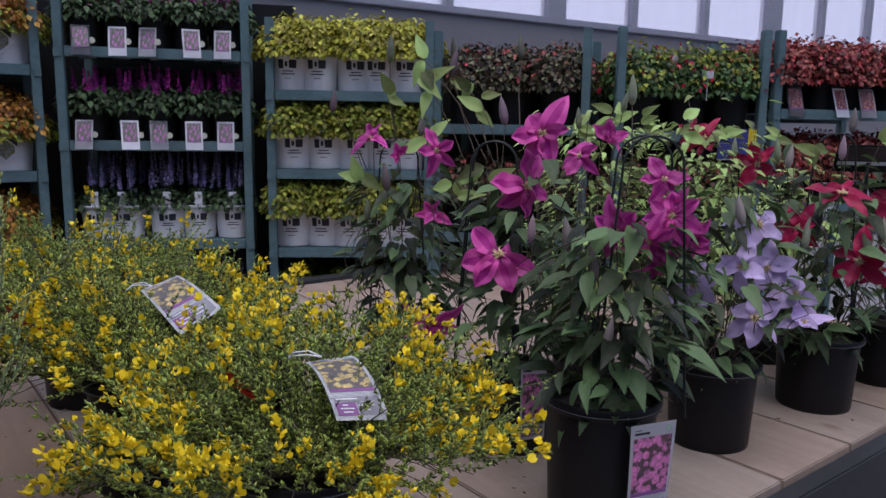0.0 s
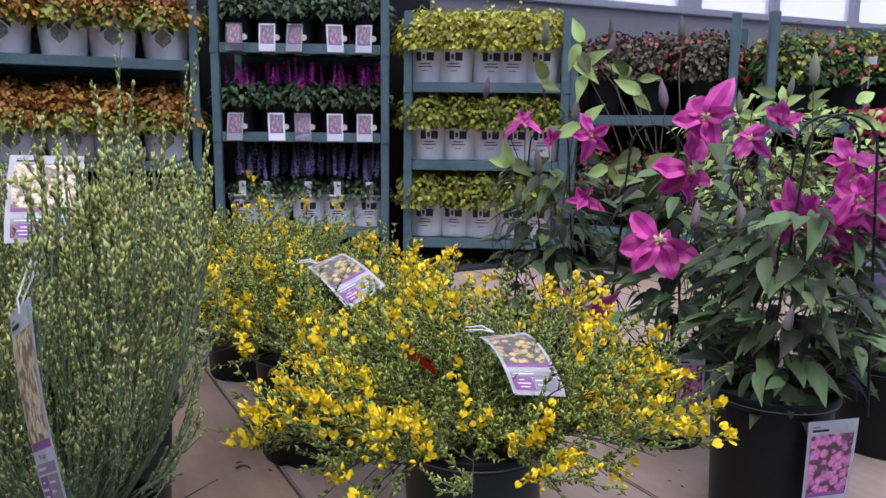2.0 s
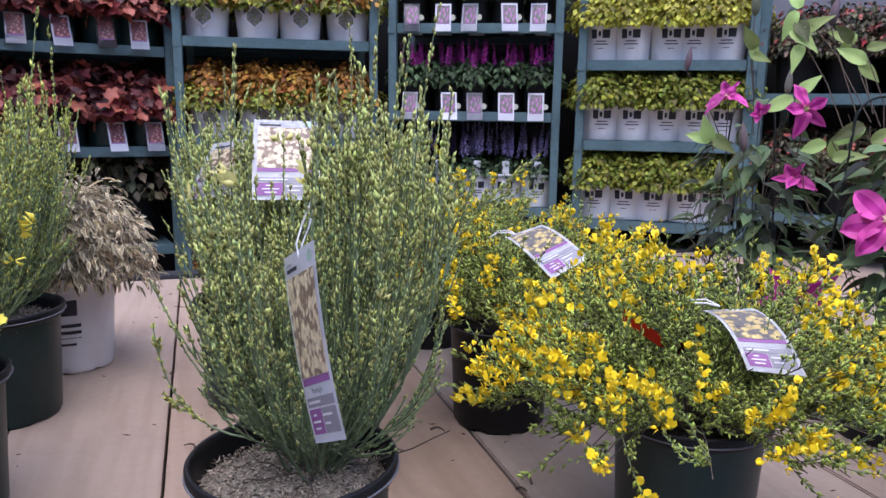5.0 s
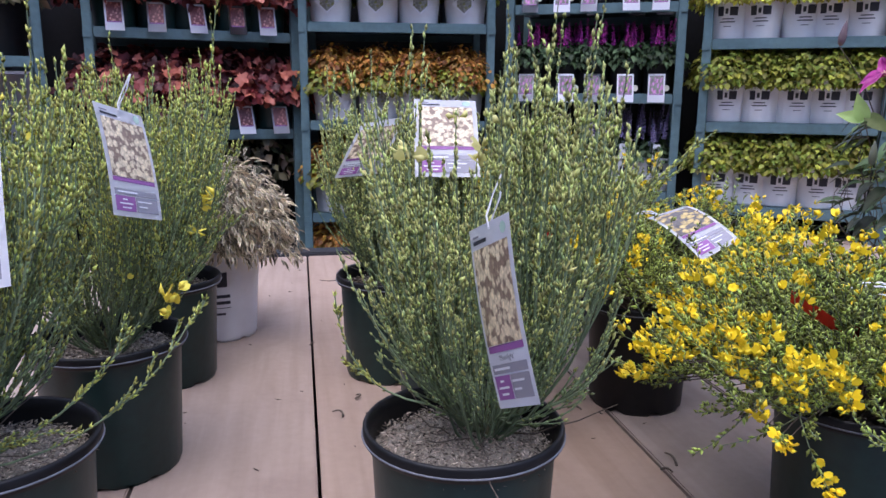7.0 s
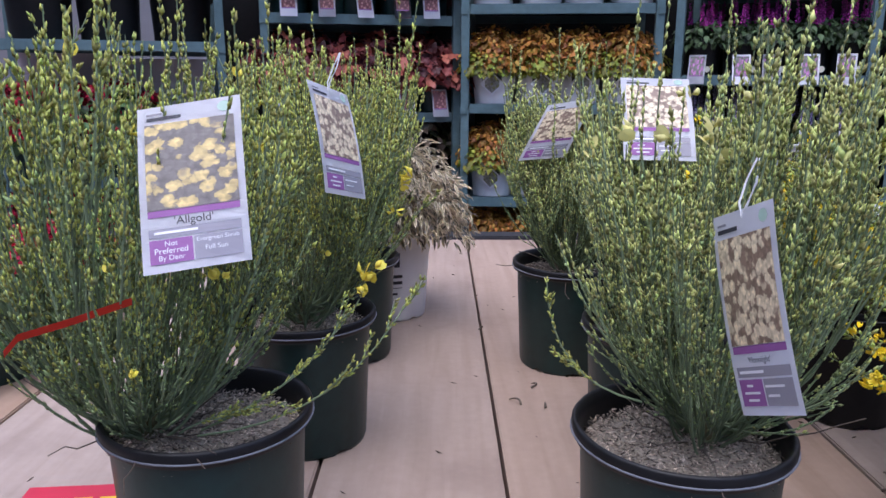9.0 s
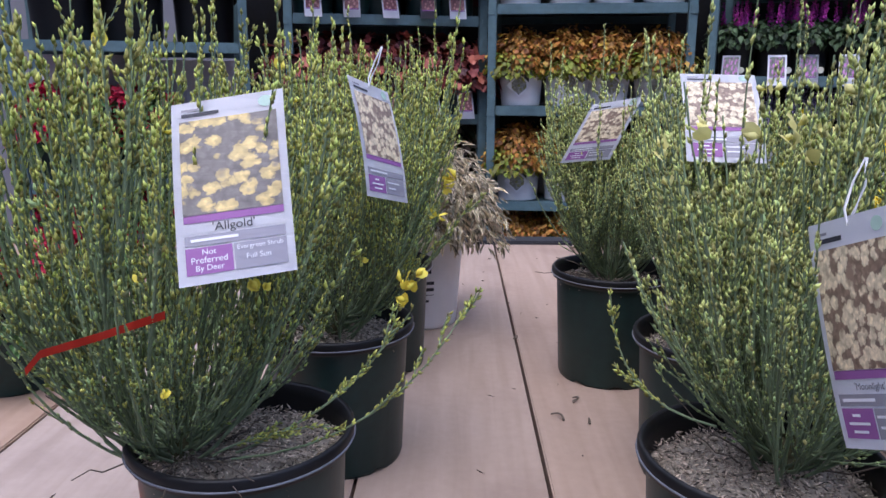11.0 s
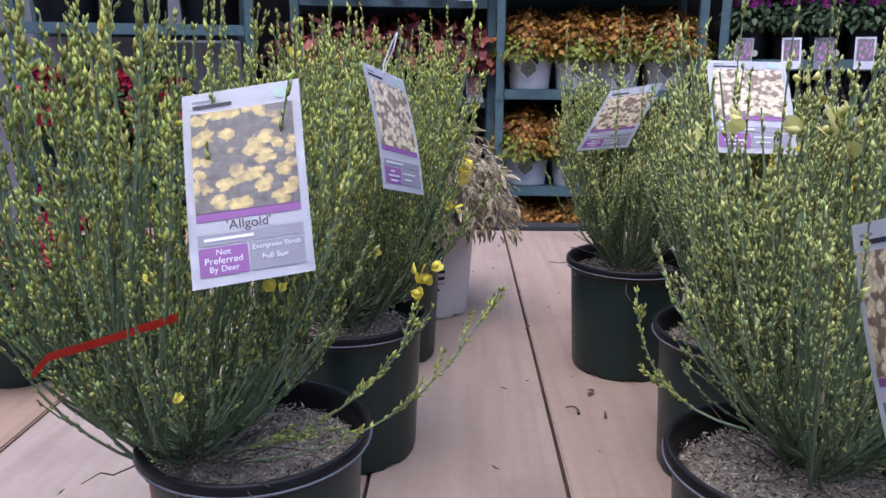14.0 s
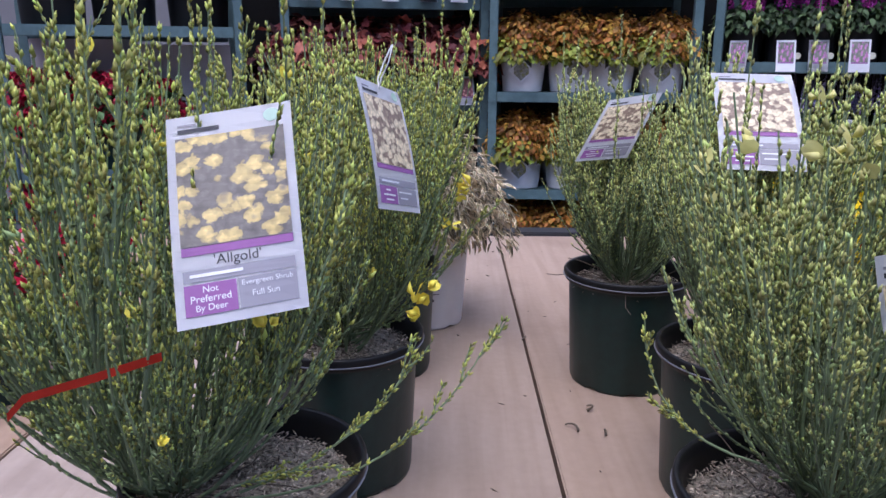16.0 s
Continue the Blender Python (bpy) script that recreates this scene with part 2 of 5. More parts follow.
def photo_mat(name, dark, light, cells, stretch=(1, 1), cover=0.36):
    """A printed plant photograph: pale petals over a dark, blotchy ground."""
    m = bpy.data.materials.new(name)
    m.use_nodes = True
    n, link = m.node_tree.nodes, m.node_tree.links.new
    b = n["Principled BSDF"]
    b.inputs["Roughness"].default_value = 0.42
    b.inputs["Specular IOR Level"].default_value = 0.42
    uv = n.new("ShaderNodeTexCoord")
    mp = n.new("ShaderNodeMapping")
    mp.inputs["Scale"].default_value = (stretch[0] * cells, stretch[1] * cells, 1)
    link(uv.outputs["UV"], mp.inputs["Vector"])
    warp = n.new("ShaderNodeTexNoise")
    warp.inputs["Scale"].default_value = 2.2
    link(mp.outputs[0], warp.inputs["Vector"])
    sc = n.new("ShaderNodeVectorMath")
    sc.operation = "MULTIPLY_ADD"
    link(warp.outputs["Color"], sc.inputs[0])
    sc.inputs[1].default_value = (0.8, 0.8, 0)
    link(mp.outputs[0], sc.inputs[2])
    vor = n.new("ShaderNodeTexVoronoi")
    vor.inputs["Scale"].default_value = 1.0
    link(sc.outputs[0], vor.inputs["Vector"])
    ramp = n.new("ShaderNodeValToRGB")
    ramp.color_ramp.elements[0].position, ramp.color_ramp.elements[0].color = cover, (*light, 1)
    ramp.color_ramp.elements[1].position, ramp.color_ramp.elements[1].color = cover + 0.09, (*dark, 1)
    e = ramp.color_ramp.elements.new(0.1)
    e.color = (*[min(1, c * 1.25) for c in light], 1)
    link(vor.outputs["Distance"], ramp.inputs[0])
    big = n.new("ShaderNodeTexNoise")
    big.inputs["Scale"].default_value = 0.45
    link(mp.outputs[0], big.inputs["Vector"])
    br = n.new("ShaderNodeMapRange")
    br.inputs["From Min"].default_value, br.inputs["From Max"].default_value = 0.3, 0.4
    link(big.outputs[0], br.inputs["Value"])
    # folds inside the petals and leaves in the shadowed ground
    fold = n.new("ShaderNodeTexVoronoi")
    fold.inputs["Scale"].default_value = 2.3
    fold.feature = "SMOOTH_F1"
    link(sc.outputs[0], fold.inputs["Vector"])
    fr = n.new("ShaderNodeMapRange")
    fr.inputs["From Max"].default_value = 0.75
    fr.inputs["To Min"].default_value, fr.inputs["To Max"].default_value = 1.25, 0.55
    link(fold.outputs["Distance"], fr.inputs["Value"])
    shade = n.new("ShaderNodeHueSaturation")
    link(fr.outputs[0], shade.inputs["Value"])
    link(ramp.outputs[0], shade.inputs["Color"])
    mix = n.new("ShaderNodeMix")
    mix.data_type = "RGBA"
    mix.inputs["A"].default_value = (*dark, 1)
    link(shade.outputs[0], mix.inputs["B"])
    link(br.outputs[0], mix.inputs["Factor"])
    link(mix.outputs["Result"], b.inputs["Base Color"])
    return m


M["photo_yellow"] = photo_mat("printed_yellow_flower_photo", (0.14, 0.125, 0.115), (0.58, 0.44, 0.17), 6.5, (1, 1.2), 0.46)
M["photo_cream"] = photo_mat("printed_cream_flower_photo", (0.25, 0.17, 0.12), (0.72, 0.6, 0.4), 8.0, (1.4, 1.3), 0.56)
M["photo_pink"] = photo_mat("printed_pink_flower_photo", (0.12, 0.07, 0.08), (0.7, 0.22, 0.47), 6.5, (1, 1.3), 0.58)
M["photo_red"] = photo_mat("printed_red_leaf_photo", (0.2, 0.06, 0.06), (0.55, 0.24, 0.2), 6.0)
M["photo_mauve"] = photo_mat("printed_mauve_flower_photo", (0.19, 0.2, 0.16), (0.52, 0.2, 0.44), 7.0, (1, 0.5), 0.4)
M["photo_green"] = photo_mat("printed_green_shrub_photo", (0.3, 0.3, 0.27), (0.2, 0.2, 0.08), 4.0)


def pane_mat():
    m = bpy.data.materials.new("frosted_glazing")
    m.use_nodes = True
    n, link = m.node_tree.nodes, m.node_tree.links.new
    n.remove(n["Principled BSDF"])
    tr, tl, gl = n.new("ShaderNodeBsdfTransparent"), n.new("ShaderNodeBsdfTranslucent"), n.new("ShaderNodeBsdfGlossy")
    tr.inputs[0].default_value = (0.96, 0.95, 1.0, 1)
    tl.inputs[0].default_value = (0.85, 0.85, 0.9, 1)
    gl.inputs["Roughness"].default_value = 0.1
    a, b = n.new("ShaderNodeMixShader"), n.new("ShaderNodeMixShader")
    noise_ = n.new("ShaderNodeTexNoise")
    noise_.inputs["Scale"].default_value = 1.5
    rr = n.new("ShaderNodeMapRange")
    rr.inputs["To Min"].default_value, rr.inputs["To Max"].default_value = 0.25, 0.5
    link(noise_.outputs[0], rr.inputs["Value"])
    link(rr.outputs[0], a.inputs[0])
    link(tr.outputs[0], a.inputs[1])
    link(tl.outputs[0], a.inputs[2])
    b.inputs[0].default_value = 0.05
    link(a.outputs[0], b.inputs[1])
    link(gl.outputs[0], b.inputs[2])
    link(b.outputs[0], n["Material Output"].inputs["Surface"])
    return m


M["pane"] = pane_mat()


# ---- mesh helpers ----
def part(name, bm, material, parent, label="", smooth=False):
    """Links a bmesh, or a ready mesh, as one mesh object under a thing or a part."""
    if isinstance(bm, bpy.types.Mesh):
        me = bm
    else:
        me = bpy.data.meshes.new(name)
        bm.to_mesh(me)
        bm.free()
    if material and not me.materials:
        me.materials.append(material)
    if smooth:
        me.polygons.foreach_set("use_smooth", [True] * len(me.polygons))
    ob = new(name, me)
    if parent is not None:
        ob.parent = parent
    if label:
        ob["label"] = label
    return ob


def empty(name, x, y, z=0.0, turn=0.0):
    ob = new(name)
    ob.empty_display_size = 0.05
    ob.matrix_basis = pose(x, y, z, 0, 0, turn)
    return ob


def box(bm, x0, x1, y0, y1, z0, z1, bevel=0.0):
    v = [bm.verts.new((x, y, z)) for z in (z0, z1) for y in (y0, y1) for x in (x0, x1)]
    faces = [bm.faces.new([v[i] for i in f]) for f in
             ((0, 2, 3, 1), (4, 5, 7, 6), (0, 1, 5, 4), (2, 6, 7, 3), (0, 4, 6, 2), (1, 3, 7, 5))]
    if bevel:
        edges = list({e for f in faces for e in f.edges})
        bmesh.ops.bevel(bm, geom=edges, offset=bevel, segments=2, affect="EDGES")
    return bm


def boxmesh(*a, bevel=0.0):
    return box(bmesh.new(), *a, bevel=bevel)


def lathe(profile, seg=32, wobble=0.0, notch=0):
    """A turned body from (radius, height) pairs."""
    bm = bmesh.new()
    rings = []
    for k, (r, z) in enumerate(profile):
        ring = []
        for i in range(seg):
            a = 2 * math.pi * i / seg
            rr = r * (1 + wobble * math.sin(3 * a + 1.3))
            zz = z
            if notch and k < 2 and i % notch == 0:
                zz += 0.008
            ring.append(bm.verts.new((rr * math.cos(a), rr * math.sin(a), zz)))
        rings.append(ring)
    for a, b in zip(rings, rings[1:]):
        for i in range(seg):
            bm.faces.new((a[i], a[(i + 1) % seg], b[(i + 1) % seg], b[i]))
    return bm


def mesh_np(name, verts, faces):
    """A mesh from arrays of places and of faces with the same number of corners."""
    me = bpy.data.meshes.new(name)
    verts, faces = np.asarray(verts, np.float32), np.asarray(faces, np.int32)
    k = faces.shape[1]
    me.vertices.add(len(verts))
    me.vertices.foreach_set("co", verts.ravel())
    me.loops.add(faces.size)
    me.loops.foreach_set("vertex_index", faces.ravel())
    me.polygons.add(len(faces))
    me.polygons.foreach_set("loop_start", np.arange(0, faces.size, k, dtype=np.int32))
    me.update(calc_edges=True)
    return me


def unit(v):
    return v / np.maximum(np.linalg.norm(v, axis=-1, keepdims=True), 1e-9)


def frames_for(axis, rng_):
    """Two directions square to each axis, turned at random."""
    r = unit(rng_.normal(size=axis.shape))
    s = unit(np.cross(axis, r))
    return s, np.cross(s, axis)


def scatter(name, shape, faces, pos, axis, side, up, size):
    """Copies a small shape (x: side, y: axis, z: up) to every place: one mesh of loose pieces."""
    shape = np.asarray(shape, float)
    size = np.asarray(size, float).reshape(len(pos), 1, -1)
    p = shape[None] * size
    v = pos[:, None] + p[..., 0:1] * side[:, None] + p[..., 1:2] * axis[:, None] + p[..., 2:3] * up[:, None]
    f = np.asarray(faces)[None] + (np.arange(len(pos)) * len(shape))[:, None, None]
    return mesh_np(name, v.reshape(-1, 3), f.reshape(-1, f.shape[-1]))


GRAIN = ([(0, 0, 0), (0.5, 0.45, -0.29), (-0.5, 0.45, -0.29), (0, 0.45, 0.58), (0, 1, 0)],
         [(0, 2, 1), (0, 3, 2), (0, 1, 3), (1, 2, 4), (2, 3, 4), (3, 1, 4)])
LEAF = ([(0, 0, 0), (-0.38, 0.35, 0.08), (0, 0.4, -0.06), (0.38, 0.35, 0.08), (-0.25, 0.7, 0.05), (0, 0.75, -0.08), (0.25, 0.7, 0.05), (0, 1, -0.16)],
        [(0, 2, 1), (0, 3, 2), (1, 2, 5), (1, 5, 4), (2, 3, 6), (2, 6, 5), (4, 5, 7), (5, 6, 7)])
SMALL = ([(0, 0, 0), (-0.4, 0.5, 0.1), (0, 0.5, -0.05), (0.4, 0.5, 0.1), (0, 1, -0.1)],
         [(0, 2, 1), (0, 3, 2), (1, 2, 4), (2, 3, 4)])


def lobed():
    """A palmate leaf with five blunt, toothed lobes."""
    v, f = [(0, 0.35, -0.05)], []
    ring = 20
    for i in range(ring):
        a = -math.pi / 2 + 2 * math.pi * (i + 0.5) / ring
        r = 0.5 * (0.86 + 0.22 * math.cos(5 * a - math.pi / 2) + (0.05 if i % 2 else -0.05))
        v.append((r * math.cos(a), 0.45 + r * math.sin(a), 0.08 * math.cos(3 * a)))
    for i in range(ring):
        f.append((0, 1 + i, 1 + (i + 1) % ring))
    return v, f


LOBED = lobed()


def tubes(name, lines, radii, sides=3, taper=0.45):
    """Thin tubes along many polylines of the same length: lines (n, k, 3)."""
    lines = np.asarray(lines, float)
    n, k, _ = lines.shape
    d = unit(np.gradient(lines, axis=1))
    ref = np.where(np.abs(d[..., 2:3]) > 0.9, np.array([1.0, 0, 0]), np.array([0, 0, 1.0]))
    s = unit(np.cross(d, ref))
    u = np.cross(s, d)
    rad = np.asarray(radii, float).reshape(n, 1, 1, 1) * np.linspace(1, taper, k).reshape(1, k, 1, 1)
    a = np.arange(sides) * 2 * math.pi / sides
    ring = np.cos(a)[:, None] * s[:, :, None] + np.sin(a)[:, None] * u[:, :, None]
    v = (lines[:, :, None] + rad * ring).reshape(-1, 3)
    i, j, q = np.meshgrid(np.arange(n), np.arange(k - 1), np.arange(sides), indexing="ij")
    base, q2 = (i * k + j) * sides, (q + 1) % sides
    f = np.stack([base + q, base + q2, base + sides + q2, base + sides + q], -1).reshape(-1, 4)
    return mesh_np(name, v, f)


def bend(start, d0, d1, length, k=6, power=1.0):
    """Polylines that set out along d0 and turn towards d1."""
    t = np.linspace(0, 1, k)[None, :, None] ** power
    step = unit(d0[:, None] * (1 - t) + d1[:, None] * t) * (np.asarray(length).reshape(-1, 1, 1) / (k - 1))
    pts = np.cumsum(step, axis=1) - step
    return start[:, None] + pts


def along(lines, idx, t):
    """The place and direction at the fraction t of lines[idx]."""
    k = lines.shape[1]
    x = np.clip(t, 0, 0.9999) * (k - 1)
    i = x.astype(int)
    w = (x - i)[:, None]
    a, b = lines[idx, i], lines[idx, i + 1]
    return a * (1 - w) + b * w, unit(b - a)


# ---- pots and tags ----
POT_MESH = {}


def pot_parts(thing, material, r, h, soil="sand", fill=0.8, label="", notch=5):
    """A nursery pot: tapered wall with a rolled rim, and its soil."""
    key = (material, r, h, soil)
    if key not in POT_MESH:
        rb = r * (0.8 if material == "whitepot" else 0.845)
        prof = [(rb * 0.93, 0.003), (rb * 0.985, 0.0), (rb, 0.006), (r * 0.925, h * 0.885), (r * 0.93, h * 0.905), (r * 0.995, h * 0.915),
                (r * 1.012, h * 0.955), (r * 1.012, h * 0.985), (r * 0.99, h), (r * 0.955, h * 0.99), (r * 0.925, h * 0.93),
                (r * 0.9, h * 0.7), (rb * 0.95, 0.02), (0.001, 0.02)]
        bm = lathe(prof, 40, notch=notch)
        me = bpy.data.meshes.new("pot")
        bm.to_mesh(me)
        bm.free()
        me.materials.append(M[material])
        if material == "greenpot":
            me.materials.append(M["blackpot"])
            for k in range(5 * 40, len(me.polygons)):
                me.polygons[k].material_index = 1
        me.polygons.foreach_set("use_smooth", [True] * len(me.polygons))
        z, rs = h * fill, r * 0.905
        bm = bmesh.new()
        rings = [[bm.verts.new((q * rs * math.cos(a), q * rs * math.sin(a),
                                z + 0.006 * noise.noise((q * 7 * math.cos(a), q * 7 * math.sin(a), r)) + 0.012 * (1 - q)))
                  for a in [2 * math.pi * i / 28 for i in range(28)]] for q in (0.02, 0.2, 0.4, 0.6, 0.8, 1.0)]
        for a, b in zip(rings, rings[1:]):
            for i in range(28):
                bm.faces.new((a[i], b[i], b[(i + 1) % 28], a[(i + 1) % 28]))
        bm.faces.new(rings[0])
        sm = bpy.data.meshes.new("soil")
        bm.to_mesh(sm)
        bm.free()
        sm.materials.append(M[soil])
        # thin grey ring paints the highlight on the rim's lower edge
        seg = 48
        ring = np.array([[(r * 1.013 * math.cos(2 * math.pi * i / seg), r * 1.013 * math.sin(2 * math.pi * i / seg), h * 0.942) for i in range(seg + 1)]])
        rim = tubes("rim_edge", ring, [0.0013 if r > 0.1 else 0.0008], 5, 1.0)
        rim.materials.append(M["rim_highlight"])
        POT_MESH[key] = (me, sm, rim)
    me, sm, rim = POT_MESH[key]
    p = part("pot", me, None, thing, label)
    part("soil", sm, None, thing)
    if material != "whitepot" and r > 0.095:
        part("rim_edge", rim, None, p, "pale highlight line painted along the rim")
    return p


def crumbs(thing, r, z, n, seed, material="sand"):
    """Loose bits of mulch on the soil."""
    g = np.random.default_rng(seed)
    a, q = g.uniform(0, 2 * math.pi, n), np.sqrt(g.uniform(0, 1, n)) * r
    pos = np.stack([q * np.cos(a), q * np.sin(a), z + 0.012 * (1 - q / r) + g.uniform(0, 0.006, n)], -1)
    axis = unit(np.stack([g.normal(size=n), g.normal(size=n), g.normal(size=n) * 0.35], -1))
    s, u = frames_for(axis, g)
    me = scatter("mulch", *GRAIN, pos, axis, s, u, np.stack([g.uniform(0.0012, 0.0025, n), g.uniform(0.004, 0.011, n), g.uniform(0.001, 0.002, n)], -1))
    ob = part("mulch", me, M[material], thing)
    return tagged(ob, kind="stuff")


def text_mesh(words, size):
    cu = bpy.data.curves.new("words", "FONT")
    cu.body, cu.size, cu.align_x, cu.align_y = words, size, "CENTER", "CENTER"
    ob = bpy.data.objects.new("words", cu)
    scene.collection.objects.link(ob)
    bpy.context.view_layer.update()
    me = bpy.data.meshes.new_from_object(ob.evaluated_get(bpy.context.evaluated_depsgraph_get()))
    bpy.data.objects.remove(ob)
    bpy.data.curves.remove(cu)
    return me


def tag_card(thing, tl, tr, br, bl, photo, bow=0.004, words="", label="", loop=True, band=0.66, foot=True, seg=12, lines=()):
    """A printed hanging tag spanned by four corners, gently bowed, with photograph, bands and lettering."""
    inv = thing.matrix_basis.inverted()
    tl, tr, br, bl = [inv @ Vector(c) for c in (tl, tr, br, bl)]
    across, down = (tr - tl), (bl - tl)
    normal = down.cross(across).normalized()

    def at(u, v, lift=0.0):
        p = tl.lerp(tr, u).lerp(bl.lerp(br, u), v)
        return p + normal * (bow * 4 * v * (1 - v) + lift)

    def sheet(u0, u1, v0, v1, lift, nv=seg, thick=False):
        bm = bmesh.new()
        uvl = bm.loops.layers.uv.new("UVMap")
        g = [[bm.verts.new(at(u0 + (u1 - u0) * i / 2, v0 + (v1 - v0) * j / nv, lift)) for i in range(3)] for j in range(nv + 1)]
        for j in range(nv):
            for i in range(2):
                f = bm.faces.new((g[j][i], g[j + 1][i], g[j + 1][i + 1], g[j][i + 1]))
                for lp, (a, b) in zip(f.loops, ((i, j), (i, j + 1), (i + 1, j + 1), (i + 1, j))):
                    lp[uvl].uv = (a / 2, 1 - b / nv)
        if thick:
            bmesh.ops.solidify(bm, geom=list(bm.faces), thickness=0.0006)
        return bm

    tag = part("tag", sheet(0, 1, 0, 1, 0, thick=True), M["card"], thing, label or "white printed plastic plant tag")
    e0, e1 = (0.07, 0.93) if foot else (0.1, 0.9)
    part("photo", sheet(e0, e1, 0.125 if foot else 0.07, band, 0.0009), M[photo], tag)
    part("band", sheet(e0, e1, band + 0.002, band + 0.04, 0.0005, 2), M["purple"], tag)
    if foot:
        part("panel", sheet(0.07, 0.93, band + 0.105, band + 0.155, 0.0005, 2), M["greyprint"], tag)
        part("panel", sheet(0.07, 0.46, band + 0.165, 0.955, 0.0005, 2), M["purple"], tag)
        part("panel", sheet(0.475, 0.93, band + 0.165, 0.955, 0.0005, 2), M["greyprint"], tag)
        part("fine_print", sheet(0.12, 0.52, band + 0.123, band + 0.137, 0.001, 1), M["card"], tag)
        for k, (u0, u1) in enumerate(() if lines else ((0.2, 0.3), (0.14, 0.4), (0.18, 0.36))):
            part("text_bar", sheet(u0, u1, band + 0.19 + 0.035 * k, band + 0.202 + 0.035 * k, 0.001, 1), M["card"], tag)
        for k, (u0, u1) in enumerate(() if lines else ((0.5, 0.8), (0.52, 0.7))):
            part("text_bar", sheet(u0, u1, band + 0.195 + 0.045 * k, band + 0.207 + 0.045 * k, 0.001, 1), M["card"], tag)
        part("logo_bar", sheet(0.09, 0.42, 0.075, 0.097, 0.0005, 1), M["print"], tag)
        part("logo_bar", sheet(0.09, 0.24, 0.048, 0.06, 0.0005, 1), M["greyprint"], tag)
        bm = bmesh.new()
        ring = [bm.verts.new(at(0.84 + 0.065 * math.cos(a), 0.062 + 0.065 * math.sin(a) * across.length / down.length, 0.0006)) for a in [2 * math.pi * i / 20 for i in range(20)]]
        bm.faces.new(ring)
        part("logo_mark", bm, M["tagmark"], tag)
    rows = [(words, 0.49, band + 0.073, 0.36)] if words else []
    for text, cu, cv, wide in rows + list(lines):
        me = text_mesh(text, 1.0)
        k = wide / (max(v.co.x for v in me.vertices) * 2)
        for v in me.vertices:
            v.co = at(cu + v.co.x * k, cv - v.co.y * k * across.length / down.length, 0.0011)
        part("lettering", me, M["print" if text == words else "card"], tag)
    if loop:
        top = at(0.5, 0.04)
        pts = np.array([[top, top + Vector((0.004, 0.0, 0.012)), top + Vector((0.006, 0.01, 0.03)), top + Vector((0.002, 0.02, 0.05))],
                        [top, top + Vector((-0.004, 0.002, 0.012)), top + Vector((-0.003, 0.012, 0.032)), top + Vector((0.001, 0.02, 0.05))]])
        part("tie", tubes("tie", pts, [0.0011, 0.0011], 4, 1.0), M["tie"], tag)
    return tag


# ---- the setting ----
S2 = math.sqrt(0.5)
ground = part("ground", boxmesh(-150, 150, -150, 150, -0.7, -0.62), M["concrete"], None)
tagged(ground, "worn grey concrete floor under the display platform", "floor", kind="structure")


def on_platform(u, v, z=0.0):
    """World place from board coordinates: u across the boards, v along them."""
    return Vector((S2 * (u - v), S2 * (u + v), z))


SEAMS = [-1.90, -1.62, -1.34, -1.05, -0.76, -0.475, -0.19, 0.092, 0.365, 0.638, 0.905, 1.174, 1.42, 1.68, 1.965, 2.25, 2.53, 2.81, 3.09]
V0, V1 = 0.845, 3.0
platform = empty("platform", 0, 0, 0, 45)
tagged(platform, "low display platform of wide weathered pine boards", "platform", kind="structure")
part("edge_beam", boxmesh(SEAMS[0], SEAMS[-1], V0 - 0.045, V0 - 0.002, -0.2, -0.012, bevel=0.004), M["edge"], platform, "dark painted edge beam")
part("edge_beam", boxmesh(SEAMS[0], SEAMS[-1], V1 + 0.002, V1 + 0.09, -0.2, 0.012, bevel=0.004), M["edge"], platform)
part("joist", boxmesh(SEAMS[0], SEAMS[-1], V0 + 0.3, V0 + 0.36, -0.2, -0.045), M["edge"], platform)
part("joist", boxmesh(SEAMS[0], SEAMS[-1], V1 - 0.4, V1 - 0.34, -0.2, -0.045), M["edge"], platform)
part("skirt", boxmesh(SEAMS[0] + 0.1, SEAMS[-1] - 0.1, V0 + 0.1, V0 + 0.13, -0.62, -0.2), M["edge"], platform)
part("skirt", boxmesh(SEAMS[0] + 0.1, SEAMS[-1] - 0.1, V1 - 0.13, V1 - 0.1, -0.62, -0.2), M["edge"], platform)

# back wall with its band of windows
WD = math.degrees(math.atan2(3.17, 4.07))
wall = empty("wall_north", 0.221, 7.332, 0, WD)
tagged(wall, "grey painted wall below a long window band", "wall", kind="structure")
part("wall_base", boxmesh(-14, 16, 0, 0.2, -0.62, 1.6), M["wall"], wall)
part("wall_top", boxmesh(-14, 16, 0, 0.2, 4.2, 5.0), M["wall"], wall)
win = empty("window_1", 0.221, 7.332, 0, WD)
tagged(win, "long window band of frosted panes in grey metal", "window", kind="structure")
part("window_sill", boxmesh(-14, 16, -0.03, 0.12, 1.6, 1.66, bevel=0.008), M["frame"], win)
MULL = [(-9.1, 0.2), (-8.1, 0.07), (-7.1, 0.07), (-6.1, 0.2), (-5.1, 0.07), (-4.1, 0.07), (-3.05, 0.2), (-2.07, 0.07), (-1.09, 0.07), (0.03, 0.2), (0.98, 0.07), (1.98, 0.07), (3.07, 0.24), (3.95, 0.07), (4.89, 0.07), (6.1, 0.24), (7.1, 0.07), (8.1, 0.07), (9.1, 0.24)]
for s, w in MULL:
    part("mullion", boxmesh(s - w / 2, s + w / 2, -0.01, 0.1, 1.66, 4.2), M["frame"], win)
